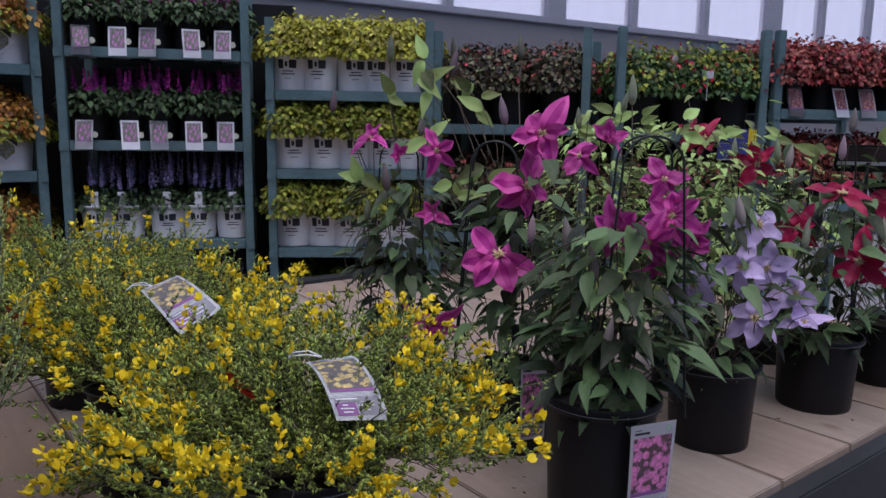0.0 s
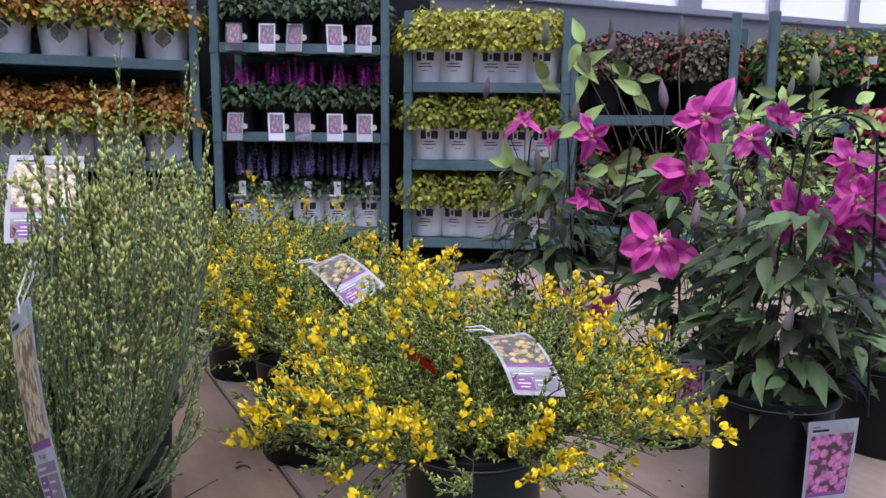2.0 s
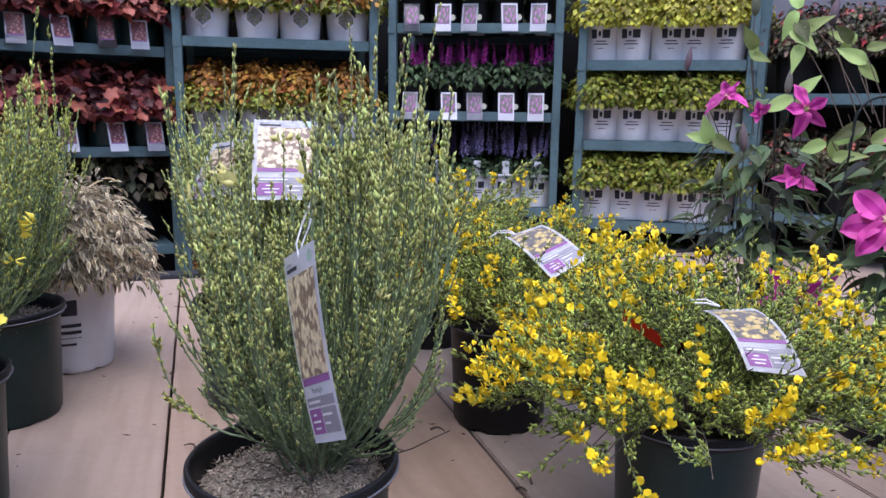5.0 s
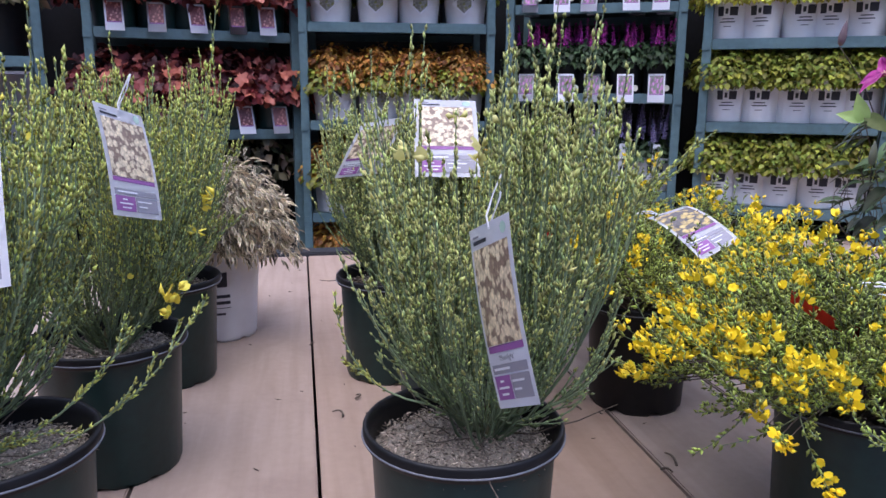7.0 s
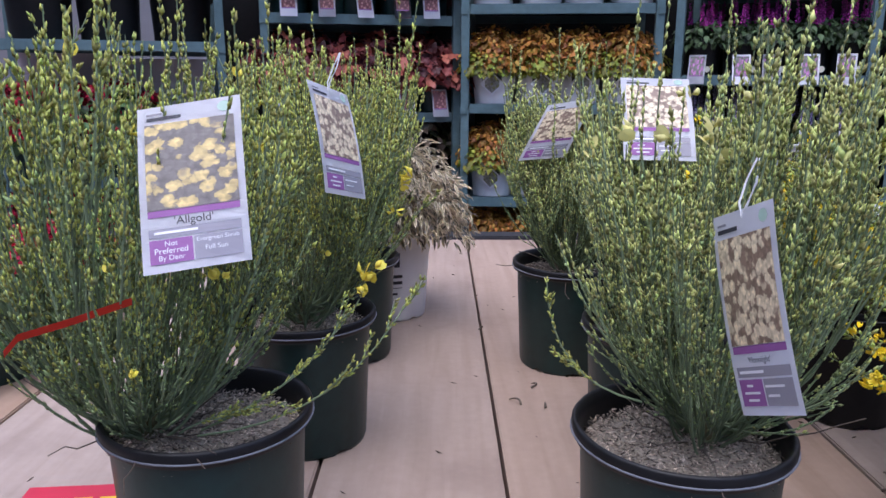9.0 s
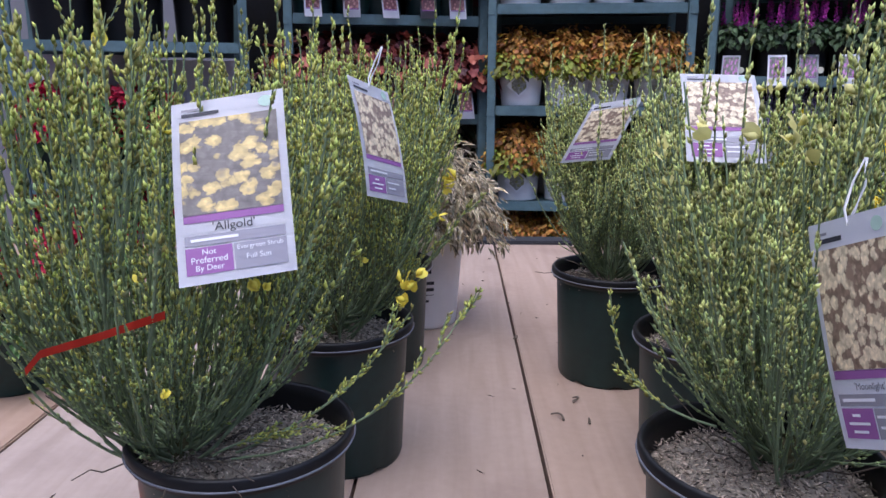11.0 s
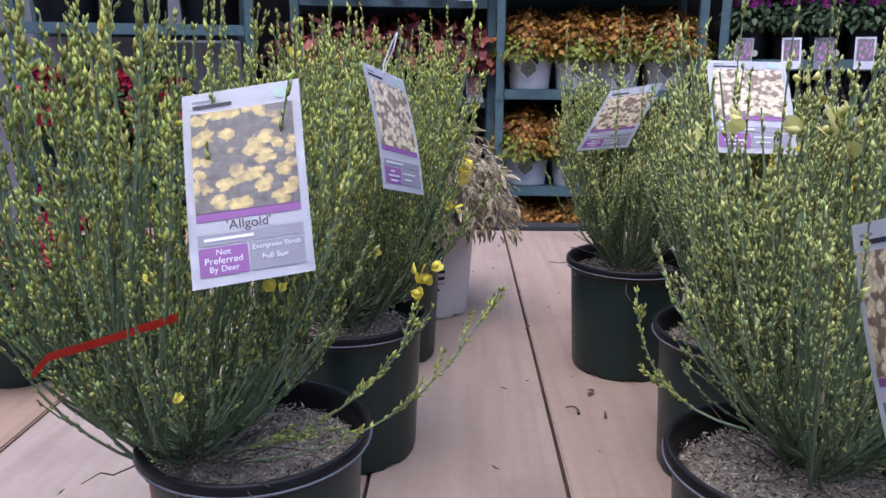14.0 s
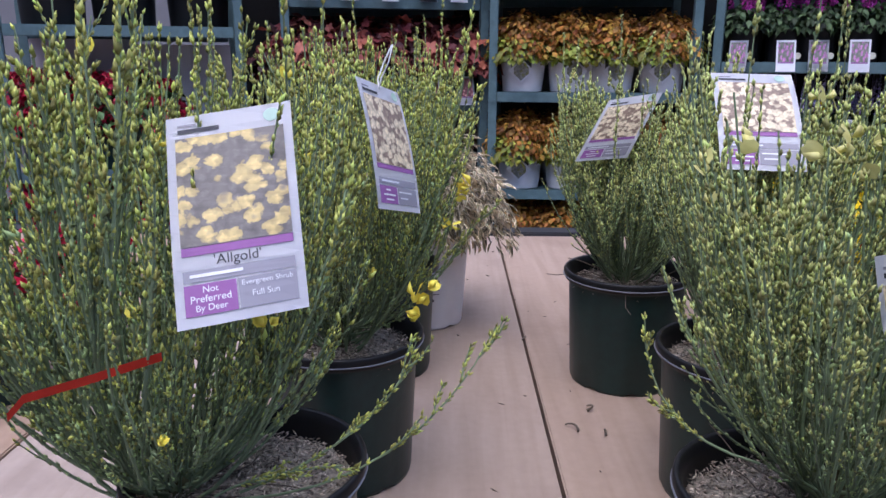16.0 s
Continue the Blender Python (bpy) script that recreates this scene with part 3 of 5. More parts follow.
for (a, wa), (b, wb) in zip(MULL, MULL[1:]):
    p = part("pane", boxmesh(a + wa / 2, b - wb / 2, 0.05, 0.06, 1.66, 4.2), M["pane"], win)
    p.visible_shadow = False
# Added enclosing walls, tall enough to block low-angle light from the racks.
for k, (x0, x1, y0, y1) in enumerate(((-11, 13, -5.2, -5.0), (-11.2, -11, -5.2, 14), (13, 13.2, -5.2, 18))):
    w = part(("wall_south", "wall_west", "wall_east")[k], boxmesh(x0, x1, y0, y1, -0.62, 5.0), M["wall"], None)
    tagged(w, "plain grey wall added to close the room and block low light", "wall", kind="structure")
# Added roof frame, never in view; its open bays let skylight in.
roof = empty("ceiling", 0, 0, 5.0)
tagged(roof, "unseen added roof frame of steel purlins, open to the sky", "ceiling", kind="structure")
bm = bmesh.new()
for k in range(13):
    box(bm, -11 + 2 * k - 0.04, -11 + 2 * k + 0.04, -5.2, 16, 0, 0.14)
part("purlin_frame", bm, M["frame"], roof)

for a, b in zip(SEAMS, SEAMS[1:]):
    bm = boxmesh(a + 0.003, b - 0.003, V0, V1, -0.042, 0.0, bevel=0.0025)
    part("plank", bm, M["wood"], platform)


# pale overcast sky beyond the window band
sky_mat = bpy.data.materials.new("pale_sky")
sky_mat.use_nodes = True
sn = sky_mat.node_tree.nodes
sn.remove(sn["Principled BSDF"])
em = sn.new("ShaderNodeEmission")
em.inputs["Color"].default_value, em.inputs["Strength"].default_value = (0.78, 0.84, 1.0, 1), 0.85
sky_mat.node_tree.links.new(em.outputs[0], sn["Material Output"].inputs["Surface"])
back = part("backdrop", boxmesh(-30, 34, 6.0, 6.1, -0.6, 16), sky_mat, None)
back.matrix_basis = pose(0.221, 7.332, 0, 0, 0, WD)
tagged(back, "pale overcast sky beyond the window band", "sky", kind="structure")


# ---- shelving racks ----
def rack(x0, y0, x1, y1, depth, top, shelves, label, dark_back=True):
    """A steel rack whose front runs from (x0, y0) to (x1, y1)."""
    width = math.hypot(x1 - x0, y1 - y0)
    r = empty("plant_rack", x0, y0, -0.62, math.degrees(math.atan2(y1 - y0, x1 - x0)))
    tagged(r, label, "rack", "plant racks along the back")
    h = top + 0.62
    for x in (0, width):
        for y in (0, depth):
            bm = boxmesh(x - 0.018, x + 0.018, y - 0.018, y + 0.018, 0, h, bevel=0.003)
            part("post", bm, M["rack"], r)
    if dark_back:
        # Added black sheet, wider than the rack, stands in for the darkness behind it.
        part("back_sheet", boxmesh(-0.22, width + 0.22, depth + 0.022, depth + 0.026, 0.1, h - 0.1), M["blackpot"], r, "black sheet added for the darkness behind the rack")
    for z in shelves:
        zz = z + 0.62
        bm = bmesh.new()
        box(bm, 0.02, width - 0.02, -0.012, 0.0, zz - 0.04, zz + 0.004, bevel=0.003)
        box(bm, 0.02, width - 0.02, 0.004, depth - 0.01, zz - 0.012, zz)
        box(bm, 0.02, width - 0.02, depth - 0.008, depth + 0.004, zz - 0.045, zz + 0.004)
        sh = part("shelf", bm, M["rack"], r)
        for x in (-0.005, width + 0.005):
            part("bracket", boxmesh(x - 0.014, x + 0.014, -0.024, -0.019, zz - 0.042, zz - 0.008, bevel=0.0015), M["rack"], sh)
    return r, width
# ---- plants for the racks ----
UPZ = np.array([0.0, 0.0, 1.0])


def mound(name, g, n, rx, ry, z0, h, shape, size, droop=0.35, fill=0.55):
    """Leaves over and inside a mound."""
    a = g.uniform(0, 2 * math.pi, n)
    el = np.arcsin(g.uniform(-0.15, 1, n))
    q = g.uniform(fill, 1, n) ** 0.6
    lump = 1 + 0.16 * np.sin(3 * a + g.uniform(0, 6)) * np.cos(2 * el) + 0.08 * np.sin(7 * a)
    d = np.stack([np.cos(el) * np.cos(a), np.cos(el) * np.sin(a), np.sin(el)], -1)
    pos = d * np.array([rx, ry, h]) * (q * lump)[:, None] + UPZ * z0
    out = unit(d + g.normal(size=(n, 3)) * 0.45)
    nrm = unit(out * 0.7 + UPZ * 0.7 + g.normal(size=(n, 3)) * 0.3)
    axis = unit(out - nrm * np.sum(out * nrm, -1, keepdims=True) - UPZ * droop * g.uniform(0, 1, (n, 1)))
    side = unit(np.cross(axis, nrm))
    up = np.cross(side, axis)
    s = size * g.uniform(0.65, 1.25, n)
    return scatter(name, *shape, pos, axis, side, up, np.stack([s * g.uniform(0.75, 1.0, n), s, s], -1))


def spikes(g, n, r, z0, h, floret, per=46):
    """Upright flower spikes: stems and whorls of florets."""
    a, q = g.uniform(0, 2 * math.pi, n), np.sqrt(g.uniform(0, 1, n)) * r
    base = np.stack([q * np.cos(a) * 0.6, q * np.sin(a) * 0.6, np.full(n, z0)], -1)
    lean = np.stack([np.cos(a) * q * 1.2, np.sin(a) * q * 1.2, np.full(n, 1.0)], -1)
    lines = bend(base, unit(lean), unit(lean + UPZ), h * g.uniform(0.6, 1.02, n), 5)
    stems = tubes("stems", lines, np.full(n, 0.0016), 3)
    idx = np.repeat(np.arange(n), per)
    t = g.uniform(0.42, 1.0, n * per)
    pos, d = along(lines, idx, t)
    s, u = frames_for(d, g)
    ax = unit(s + d * 0.5)
    sz = floret * (1.25 - 0.75 * (t - 0.42) / 0.58) * g.uniform(0.7, 1.2, n * per)
    fl = scatter("florets", *GRAIN, pos, ax, np.cross(ax, d), d, np.stack([sz * 0.7, sz, sz * 0.7], -1))
    return stems, fl


def logo(thing, r, h, p, w=0.6):
    """Plain printed bars wrapped on the front of a white pot."""
    def wrap(a0, a1, z0, z1):
        bm = bmesh.new()
        rows = []
        for z in (z0, z1):
            rr = r * (0.8 + (0.94 - 0.8) * (z / h) / 0.9) * 1.004
            rows.append([bm.verts.new((rr * math.sin(a0 + (a1 - a0) * i / 5), -rr * math.cos(a0 + (a1 - a0) * i / 5), z)) for i in range(6)])
        for i in range(5):
            bm.faces.new((rows[0][i], rows[0][i + 1], rows[1][i + 1], rows[1][i]))
        return bm
    for a0, a1, z0, z1 in ((-w * 0.8, -w * 0.35, 0.55, 0.77), (-w * 0.22, 0.0, 0.6, 0.72), (w * 0.12, w * 0.75, 0.56, 0.76), (-w * 0.45, w * 0.45, 0.47, 0.495),
                           (-w * 0.6, w * 0.6, 0.4, 0.425), (-w * 0.3, w * 0.3, 0.3, 0.315)):
        part("print_bar", wrap(a0, a1, z0 * h, z1 * h), M["print"], p)


def pot_plant(kind, seed):
    """One potted plant for a rack shelf, built at the origin facing -y."""
    g = np.random.default_rng(seed)
    names = {"gold": "potted_golden_spirea", "lime": "potted_golden_spirea", "orange": "potted_bronze_spirea", "heuchera": "potted_heuchera",
             "pink": "potted_pink_salvia", "violet": "potted_violet_salvia", "dark": "potted_bronze_shrub", "green": "potted_weigela", "red": "potted_red_leaved_shrub",
             "bloom": "potted_red_azalea", "plain": "potted_shrub"}
    labels = {"gold": "golden green spirea in a white printed pot", "lime": "bright yellow spirea in a white printed pot",
              "orange": "orange and bronze spirea in a white printed pot", "heuchera": "brick red heuchera in a dark pot with tag",
              "pink": "magenta flowering salvia in a black pot with tag", "violet": "violet flowering salvia in a white printed pot",
              "dark": "dark bronze green shrub in a black pot", "green": "golden green shrub with red blooms in a black pot", "red": "rosy red leaved shrub in a black pot",
              "bloom": "red flowering azalea in a dark green pot", "plain": "dark leafy shrub in a large black pot"}
    t = empty(names[kind], 0, 0)
    tagged(t, labels[kind], "potted plant", "potted plants on the racks")
    white = kind in ("gold", "lime", "orange", "violet")
    r, h = (0.1, 0.172) if kind == "heuchera" else (0.108, 0.18) if kind == "orange" else (0.095, 0.172)
    if kind in ("dark", "red", "green"):
        r, h = (0.09, 0.15) if kind == "red" else (0.1, 0.19)
    if kind == "plain":
        r, h = 0.14, 0.27
    if kind == "bloom":
        r, h = 0.11, 0.19
    if kind == "pink":
        r, h = 0.08, 0.14
    if kind == "violet":
        r, h = 0.085, 0.15
    p = pot_parts(t, "whitepot" if white else "blackpot" if kind in ("pink", "dark", "plain", "green", "red") else "greenpot", r, h, "soil", 0.88, notch=0)
    if white:
        logo(t, r, h, p)
    if kind in ("gold", "lime", "orange"):
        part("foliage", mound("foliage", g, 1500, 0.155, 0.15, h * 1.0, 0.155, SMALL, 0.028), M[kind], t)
        if kind == "orange":
            part("foliage", mound("foliage", g, 950, 0.17, 0.165, h * 0.82, 0.13, SMALL, 0.029), M["gold"], t, "yellow green lower leaves")
    elif kind == "heuchera":
        part("foliage", mound("foliage", g, 300, 0.2, 0.17, h * 0.95, 0.19, LOBED, 0.07, 0.5, 0.35), M["heuchera"], t)
    elif kind in ("pink", "violet"):
        part("foliage", mound("foliage", g, 420 if kind == "pink" else 170, 0.115, 0.11, h, 0.1 if kind == "pink" else 0.07, LEAF, 0.032), M["salvia"], t)
        st, fl = spikes(g, 10 if kind == "pink" else 11, 0.1, h, 0.19 if kind == "pink" else 0.25, 0.012 if kind == "pink" else 0.0095, 90)
        tagged(part("stem_mass", st, M["salvia"], t), kind="stuff")
        tagged(part("floret_mass", fl, M["pinkspike" if kind == "pink" else "bluespike"], t), kind="stuff")
    elif kind in ("dark", "red"):
        part("foliage", mound("foliage", g, 1700, 0.175, 0.16, h * 0.92, 0.17, SMALL, 0.026), M["darkleaf" if kind == "dark" else "redleaf"], t)
        if kind == "dark":
            part("foliage", mound("foliage", g, 130, 0.16, 0.15, h * 1.1, 0.14, LEAF, 0.024, fill=0.9), M["redleaf"], t, "reddish young top leaves")
    elif kind == "green":
        part("foliage", mound("foliage", g, 1300, 0.17, 0.16, h * 0.92, 0.17, SMALL, 0.028), M["greenleaf"], t)
        part("foliage", mound("foliage", g, 420, 0.16, 0.15, h * 1.05, 0.16, SMALL, 0.026, fill=0.85), M["gold"], t, "golden young top leaves")
        tagged(part("blossom_mass", mound("blossom_mass", g, 70, 0.165, 0.155, h, 0.16, SMALL, 0.024, fill=0.9), M["redbloom"], t, "scattered dark red blooms"), kind="stuff")
    elif kind == "bloom":
        part("foliage", mound("foliage", g, 480, 0.17, 0.17, h * 0.9, 0.2, LEAF, 0.045), M["greenleaf"], t)
        # ruffled flower heads, each a cluster of petals
        for _ in range(24):
            a, el = g.uniform(0, 2 * math.pi), math.asin(g.uniform(-0.1, 1))
            q = g.uniform(0.88, 1.08)
            head = part("flower_head", mound("flower_head", g, 60, 0.036, 0.036, 0, 0.034, SMALL, 0.026, fill=0.7), M["redbloom"], t)
            head.matrix_basis = pose(0.17 * q * math.cos(el) * math.cos(a), 0.17 * q * math.cos(el) * math.sin(a), h * 0.92 + 0.2 * q * math.sin(el), 30 * g.normal(), 30 * g.normal(), 0)
    elif kind == "plain":
        part("foliage", mound("foliage", g, 420, 0.2, 0.2, h, 0.26, LEAF, 0.05), M["darkleaf"], t)
    if kind in ("pink", "heuchera", "red"):
        w, hh = 0.072, 0.122
        y = -r - 0.03
        z1 = h * 0.62
        tag_card(t, (-w / 2, y + 0.02, z1), (w / 2, y + 0.02, z1), (w / 2 + 0.004, y - 0.018, z1 - hh), (-w / 2 + 0.004, y - 0.018, z1 - hh),
                 "photo_mauve" if kind == "pink" else "photo_red", 0.001, loop=False, foot=False, band=0.7, seg=2)
        if kind == "pink":
            dot = lathe([(0.0001, 0), (0.013, 0), (0.013, 0.001), (0.0001, 0.001)], 16)
            bmesh.ops.rotate(dot, verts=dot.verts, cent=(0, 0, 0), matrix=Matrix.Rotation(radians(90), 3, "X"))
            bmesh.ops.translate(dot, verts=dot.verts, vec=(w / 2 + 0.008, y + 0.003, z1 - hh * 0.5))
            part("price_dot", dot, M["paledot"], t, "pale round price sticker")
    if kind == "orange":
        q = r * 0.93
        c = h * 0.5
        for s_, k in ((0.056, "card"), (0.046, "photo_green")):
            bm = bmesh.new()
            off = -q - (0.002 if k == "card" else 0.0035)
            vs = [bm.verts.new((x * s_, off + 0.012 * abs(x), c + z * s_ * 0.9)) for x, z in ((0, -1), (1, 0), (0, 1), (-1, 0))]
            bm.faces.new(vs)
            uvl = bm.loops.layers.uv.new("UVMap")
            bm.faces.ensure_lookup_table()
            for lp, uv in zip(bm.faces[0].loops, ((0, 0), (1, 0), (1, 1), (0, 1))):
                lp[uvl].uv = uv
            part("sticker", bm, M[k], t, "diamond sticker with a printed photo")
    if kind == "violet":
        part("label_stake", boxmesh(-0.016, 0.016, -r * 0.85, -r * 0.85 + 0.001, h * 0.9, h + 0.06, bevel=0.0004), M["card"], t, "white plastic label stake")
    return t


RACKS = [
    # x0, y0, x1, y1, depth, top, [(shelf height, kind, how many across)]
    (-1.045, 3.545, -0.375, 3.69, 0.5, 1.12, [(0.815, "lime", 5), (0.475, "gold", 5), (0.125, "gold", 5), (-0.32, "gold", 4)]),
    (-1.86, 3.315, -1.16, 3.56, 0.5, 1.36, [(0.975, "pink", 5), (0.59, "pink", 5), (0.16, "violet", 5), (-0.3, "violet", 4)]),
    (-2.57, 2.72, -1.925, 3.25, 0.5, 1.36, [(0.89, "orange", 4), (0.462, "orange", 4), (0.04, "orange", 4), (-0.36, "orange", 4)]),
    (-3.12, 2.045, -2.66, 2.755, 0.5, 1.36, [(0.845, "heuchera", 5), (0.42, "heuchera", 5), (-0.02, "plain", 3)]),
    (-3.62, 1.105, -3.232, 1.895, 0.5, 1.36, [(0.72, "plain", 3), (0.158, "bloom", 3), (-0.25, "bloom", 3)]),
    (-0.335, 3.70, 0.30, 3.60, 0.5, 1.08, [(0.68, "dark", 3), (0.2, "dark", 3)]),
    (0.434, 3.57, 1.03, 3.69, 0.5, 1.08, [(0.66, "green", 3), (0.2, "dark", 3)]),
    (1.085, 3.69, 1.80, 3.95, 0.5, 1.08, [(0.76, "red", 4), (0.36, "red", 4)]),
]
RACK_LABELS = ["blue green steel rack of golden spireas", "blue green steel rack of flowering salvias", "blue green steel rack of bronze spireas",
               "blue green steel rack of red heucheras", "blue green steel rack of azaleas and large pots", "blue green steel rack of bronze shrubs",
               "blue green steel rack of dark shrubs", "blue green steel rack of red leaved shrubs"]
rnd = random.Random(4)
MODELS = {}
for row, lab in zip(RACKS, RACK_LABELS):
    x0, y0, x1, y1, depth, top, levels = row
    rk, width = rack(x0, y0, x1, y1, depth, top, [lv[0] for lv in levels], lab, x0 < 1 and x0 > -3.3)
    ang = math.atan2(y1 - y0, x1 - x0)
    ca, sa = math.cos(ang), math.sin(ang)
    for z, kind, count in levels:
        deep = 1 if kind == "plain" else 2
        for j in range(deep):
            for i in range(count):
                lx = (0.02 + (width - 0.04) * (i + 0.5) / count if kind != "bloom" else 0.1 + 0.19 * i) + rnd.uniform(-0.018, 0.018)
                ly = (0.09 if kind in ("pink", "heuchera") else 0.105 if kind != "plain" else 0.2) + j * 0.2 + rnd.uniform(-0.008, 0.008)
                m = pose(x0 + ca * lx - sa * ly, y0 + sa * lx + ca * ly, z + 0.002, 0, 0, math.degrees(ang) + rnd.uniform(-9, 9))
                key = (kind, (i + 2 * j) % 3)
                if key not in MODELS:
                    MODELS[key] = pot_plant(kind, 11 + key[1] + len(MODELS))
                    MODELS[key].matrix_basis = m
                else:
                    copy_thing(MODELS[key], m)


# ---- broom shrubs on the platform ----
VIEWPOINT = np.array([-0.25, 0.25, 0.58])  # roughly the camera's place, towards which the tags are kept clear


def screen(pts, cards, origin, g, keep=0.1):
    """Which of many twigs (n, k, 3) stay: most that would hide a tag from the camera are left out."""
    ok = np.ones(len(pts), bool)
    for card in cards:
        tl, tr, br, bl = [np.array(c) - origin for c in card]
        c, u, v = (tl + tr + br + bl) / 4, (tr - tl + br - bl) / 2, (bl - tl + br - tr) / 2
        front = unit(VIEWPOINT - origin - c)
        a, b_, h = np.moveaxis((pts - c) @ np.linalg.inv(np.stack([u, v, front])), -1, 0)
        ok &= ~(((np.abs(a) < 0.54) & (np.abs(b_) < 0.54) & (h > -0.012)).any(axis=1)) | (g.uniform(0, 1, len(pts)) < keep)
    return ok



def broom_plant(name, label, x, y, seed, height=0.46, spread=0.62, limbs=50, twigs=7, base=(0.0, 0.0), z0=0.19, flower=0, bare=5, bud_share=0.46, cards=(), bud="bud", low_share=0.6, tilt=(0.0, 0.0)):
    """An upright broom: a fan of limbs with many thin green twigs set with small leaves and buds."""
    g = np.random.default_rng(seed)
    t = empty(name, x, y)
    tagged(t, label, "potted shrub", "broom shrubs on the platform")
    pot_parts(t, "greenpot", 0.116, 0.218, "sand", 0.84)
    b0 = np.array([base[0], base[1], z0 - 0.015])
    # limbs
    a = g.uniform(0, 2 * math.pi, limbs)
    lean = spread * np.sqrt(g.uniform(0.02, 1, limbs))
    start = b0 + np.stack([np.cos(a), np.sin(a), np.zeros(limbs)], -1) * g.uniform(0.004, 0.022, (limbs, 1)) + UPZ * g.uniform(0.0, 0.035, (limbs, 1))
    d0 = unit(np.stack([np.cos(a) * lean * 2.4, np.sin(a) * lean * 2.4, np.full(limbs, 0.72)], -1))
    d1 = unit(np.stack([np.cos(a) * lean * 0.02, np.sin(a) * lean * 0.02, np.full(limbs, 1.0)], -1) + g.normal(size=(limbs, 3)) * 0.1 + np.array([tilt[0], tilt[1], 0]))
    length = height * g.uniform(0.55, 1.04, limbs) * (1 + 0.12 * lean)
    # shorter outer limbs that spread over the rim and turn up
    low = int(limbs * low_share)
    a = g.uniform(0, 2 * math.pi, low)
    ring = np.stack([np.cos(a), np.sin(a), np.zeros(low)], -1)
    start = np.concatenate([start, b0 + ring * 0.012 + UPZ * g.uniform(0.02, 0.045, (low, 1))])
    d0 = np.concatenate([d0, unit(ring + UPZ * g.uniform(0.1, 0.8, (low, 1)))])
    d1 = np.concatenate([d1, unit(ring * 0.25 + UPZ + g.normal(size=(low, 3)) * 0.2)])
    length = np.concatenate([length, height * g.uniform(0.26, 0.58, low) * (0.45 + spread)])
    limbs += low
    lines = bend(start, d0, d1, length, 9, 0.55)
    sway = np.cumsum(g.normal(size=lines.shape) * 0.0018, axis=1)
    lines = lines + sway
    origin = np.array([x, y, 0.0])
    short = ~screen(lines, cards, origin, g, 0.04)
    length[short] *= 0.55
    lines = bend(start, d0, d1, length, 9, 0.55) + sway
    tagged(part("limb_mass", tubes("limbs", lines, g.uniform(0.0014, 0.0024, limbs), 4, 0.4), M["stem"], t), kind="stuff")
    # twigs
    n = limbs * twigs
    idx = np.repeat(np.arange(limbs), twigs)
    p, d = along(lines, idx, g.uniform(0.1, 0.88, n))
    td = unit(d + g.normal(size=(n, 3)) * 0.15 + UPZ * 0.15)
    room = np.maximum(z0 + np.where(idx < limbs - low, 1, 0.72) * height * g.uniform(0.78, 1.14, n) - p[:, 2], 0.05)
    tl = np.minimum(g.uniform(0.1, 0.27, n), room)
    tl = np.where(idx < limbs - low, tl, np.minimum(tl, 0.12))
    tw = bend(p, td, unit(td * 0.5 + UPZ * 0.85), tl, 6)
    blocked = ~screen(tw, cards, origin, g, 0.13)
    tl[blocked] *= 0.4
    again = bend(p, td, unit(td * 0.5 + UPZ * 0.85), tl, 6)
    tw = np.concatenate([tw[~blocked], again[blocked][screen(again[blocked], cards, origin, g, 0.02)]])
    n = len(tw)
    tagged(part("twig_mass", tubes("twigs", tw, g.uniform(0.0011, 0.0017, n), 4, 0.6), M["stem"], t), kind="stuff")
    # short leafy side shoots along the twigs
    ns = n * 2
    p, d = along(tw, np.repeat(np.arange(n), 2), g.uniform(0.1, 0.92, ns))
    sd_ = unit(d + unit(np.cross(d, g.normal(size=(ns, 3)))) * g.uniform(0.22, 0.6, (ns, 1)))
    spurs = bend(p, sd_, unit(sd_ + UPZ * 0.5), g.uniform(0.012, 0.045, ns), 6)
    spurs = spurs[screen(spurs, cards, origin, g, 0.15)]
    ns = len(spurs)
    tagged(part("side_shoot_mass", tubes("side_shoots", spurs, np.full(ns, 0.0009), 3, 0.6), M["stem"], t), kind="stuff")
    # a few tall wands
    nw = 62
    wi = g.choice(np.where(~short)[0], nw)
    p, d = along(lines, wi, np.full(nw, 0.8))
    wands = bend(p, unit(d + UPZ * 0.6), unit(UPZ + g.normal(size=(nw, 3)) * 0.12), 0.06 + 0.19 * g.uniform(0, 1, nw) ** 1.5, 6)
    tagged(part("wand_mass", tubes("wands", wands, np.full(nw, 0.0013), 3, 0.5), M["stem"], t), kind="stuff")
    # leaves and buds
    per = 40
    i2 = np.repeat(np.arange(n), per)
    tt = g.uniform(0.12, 1.0, n * per)
    pos, d = along(tw, i2, tt)
    perw = 52
    iw = np.repeat(np.arange(nw), perw)
    ttw = g.uniform(0, 1, nw * perw)
    pw, dw = along(wands, iw, ttw)
    il = np.repeat(np.arange(limbs), 30)
    ttl = g.uniform(0.22, 1, limbs * 30)
    pl, dl = along(lines, il, ttl)
    ts = g.uniform(0.2, 1, ns * 8)
    psp, dsp = along(spurs, np.repeat(np.arange(ns), 8), ts)
    ends = np.concatenate([tt, 0.3 + 0.7 * ttw, ttl * 0.6, 0.35 + 0.6 * ts])
    pos, d = np.concatenate([pos, pw, pl, psp]), np.concatenate([d, dw, dl, dsp])
    leafy = g.uniform(0, 1, len(pos)) < 0.58 + 0.8 * np.clip((pos[:, 2] - z0) / height, 0, 1)
    ends, pos, d = ends[leafy], pos[leafy], d[leafy]
    m_ = len(pos)
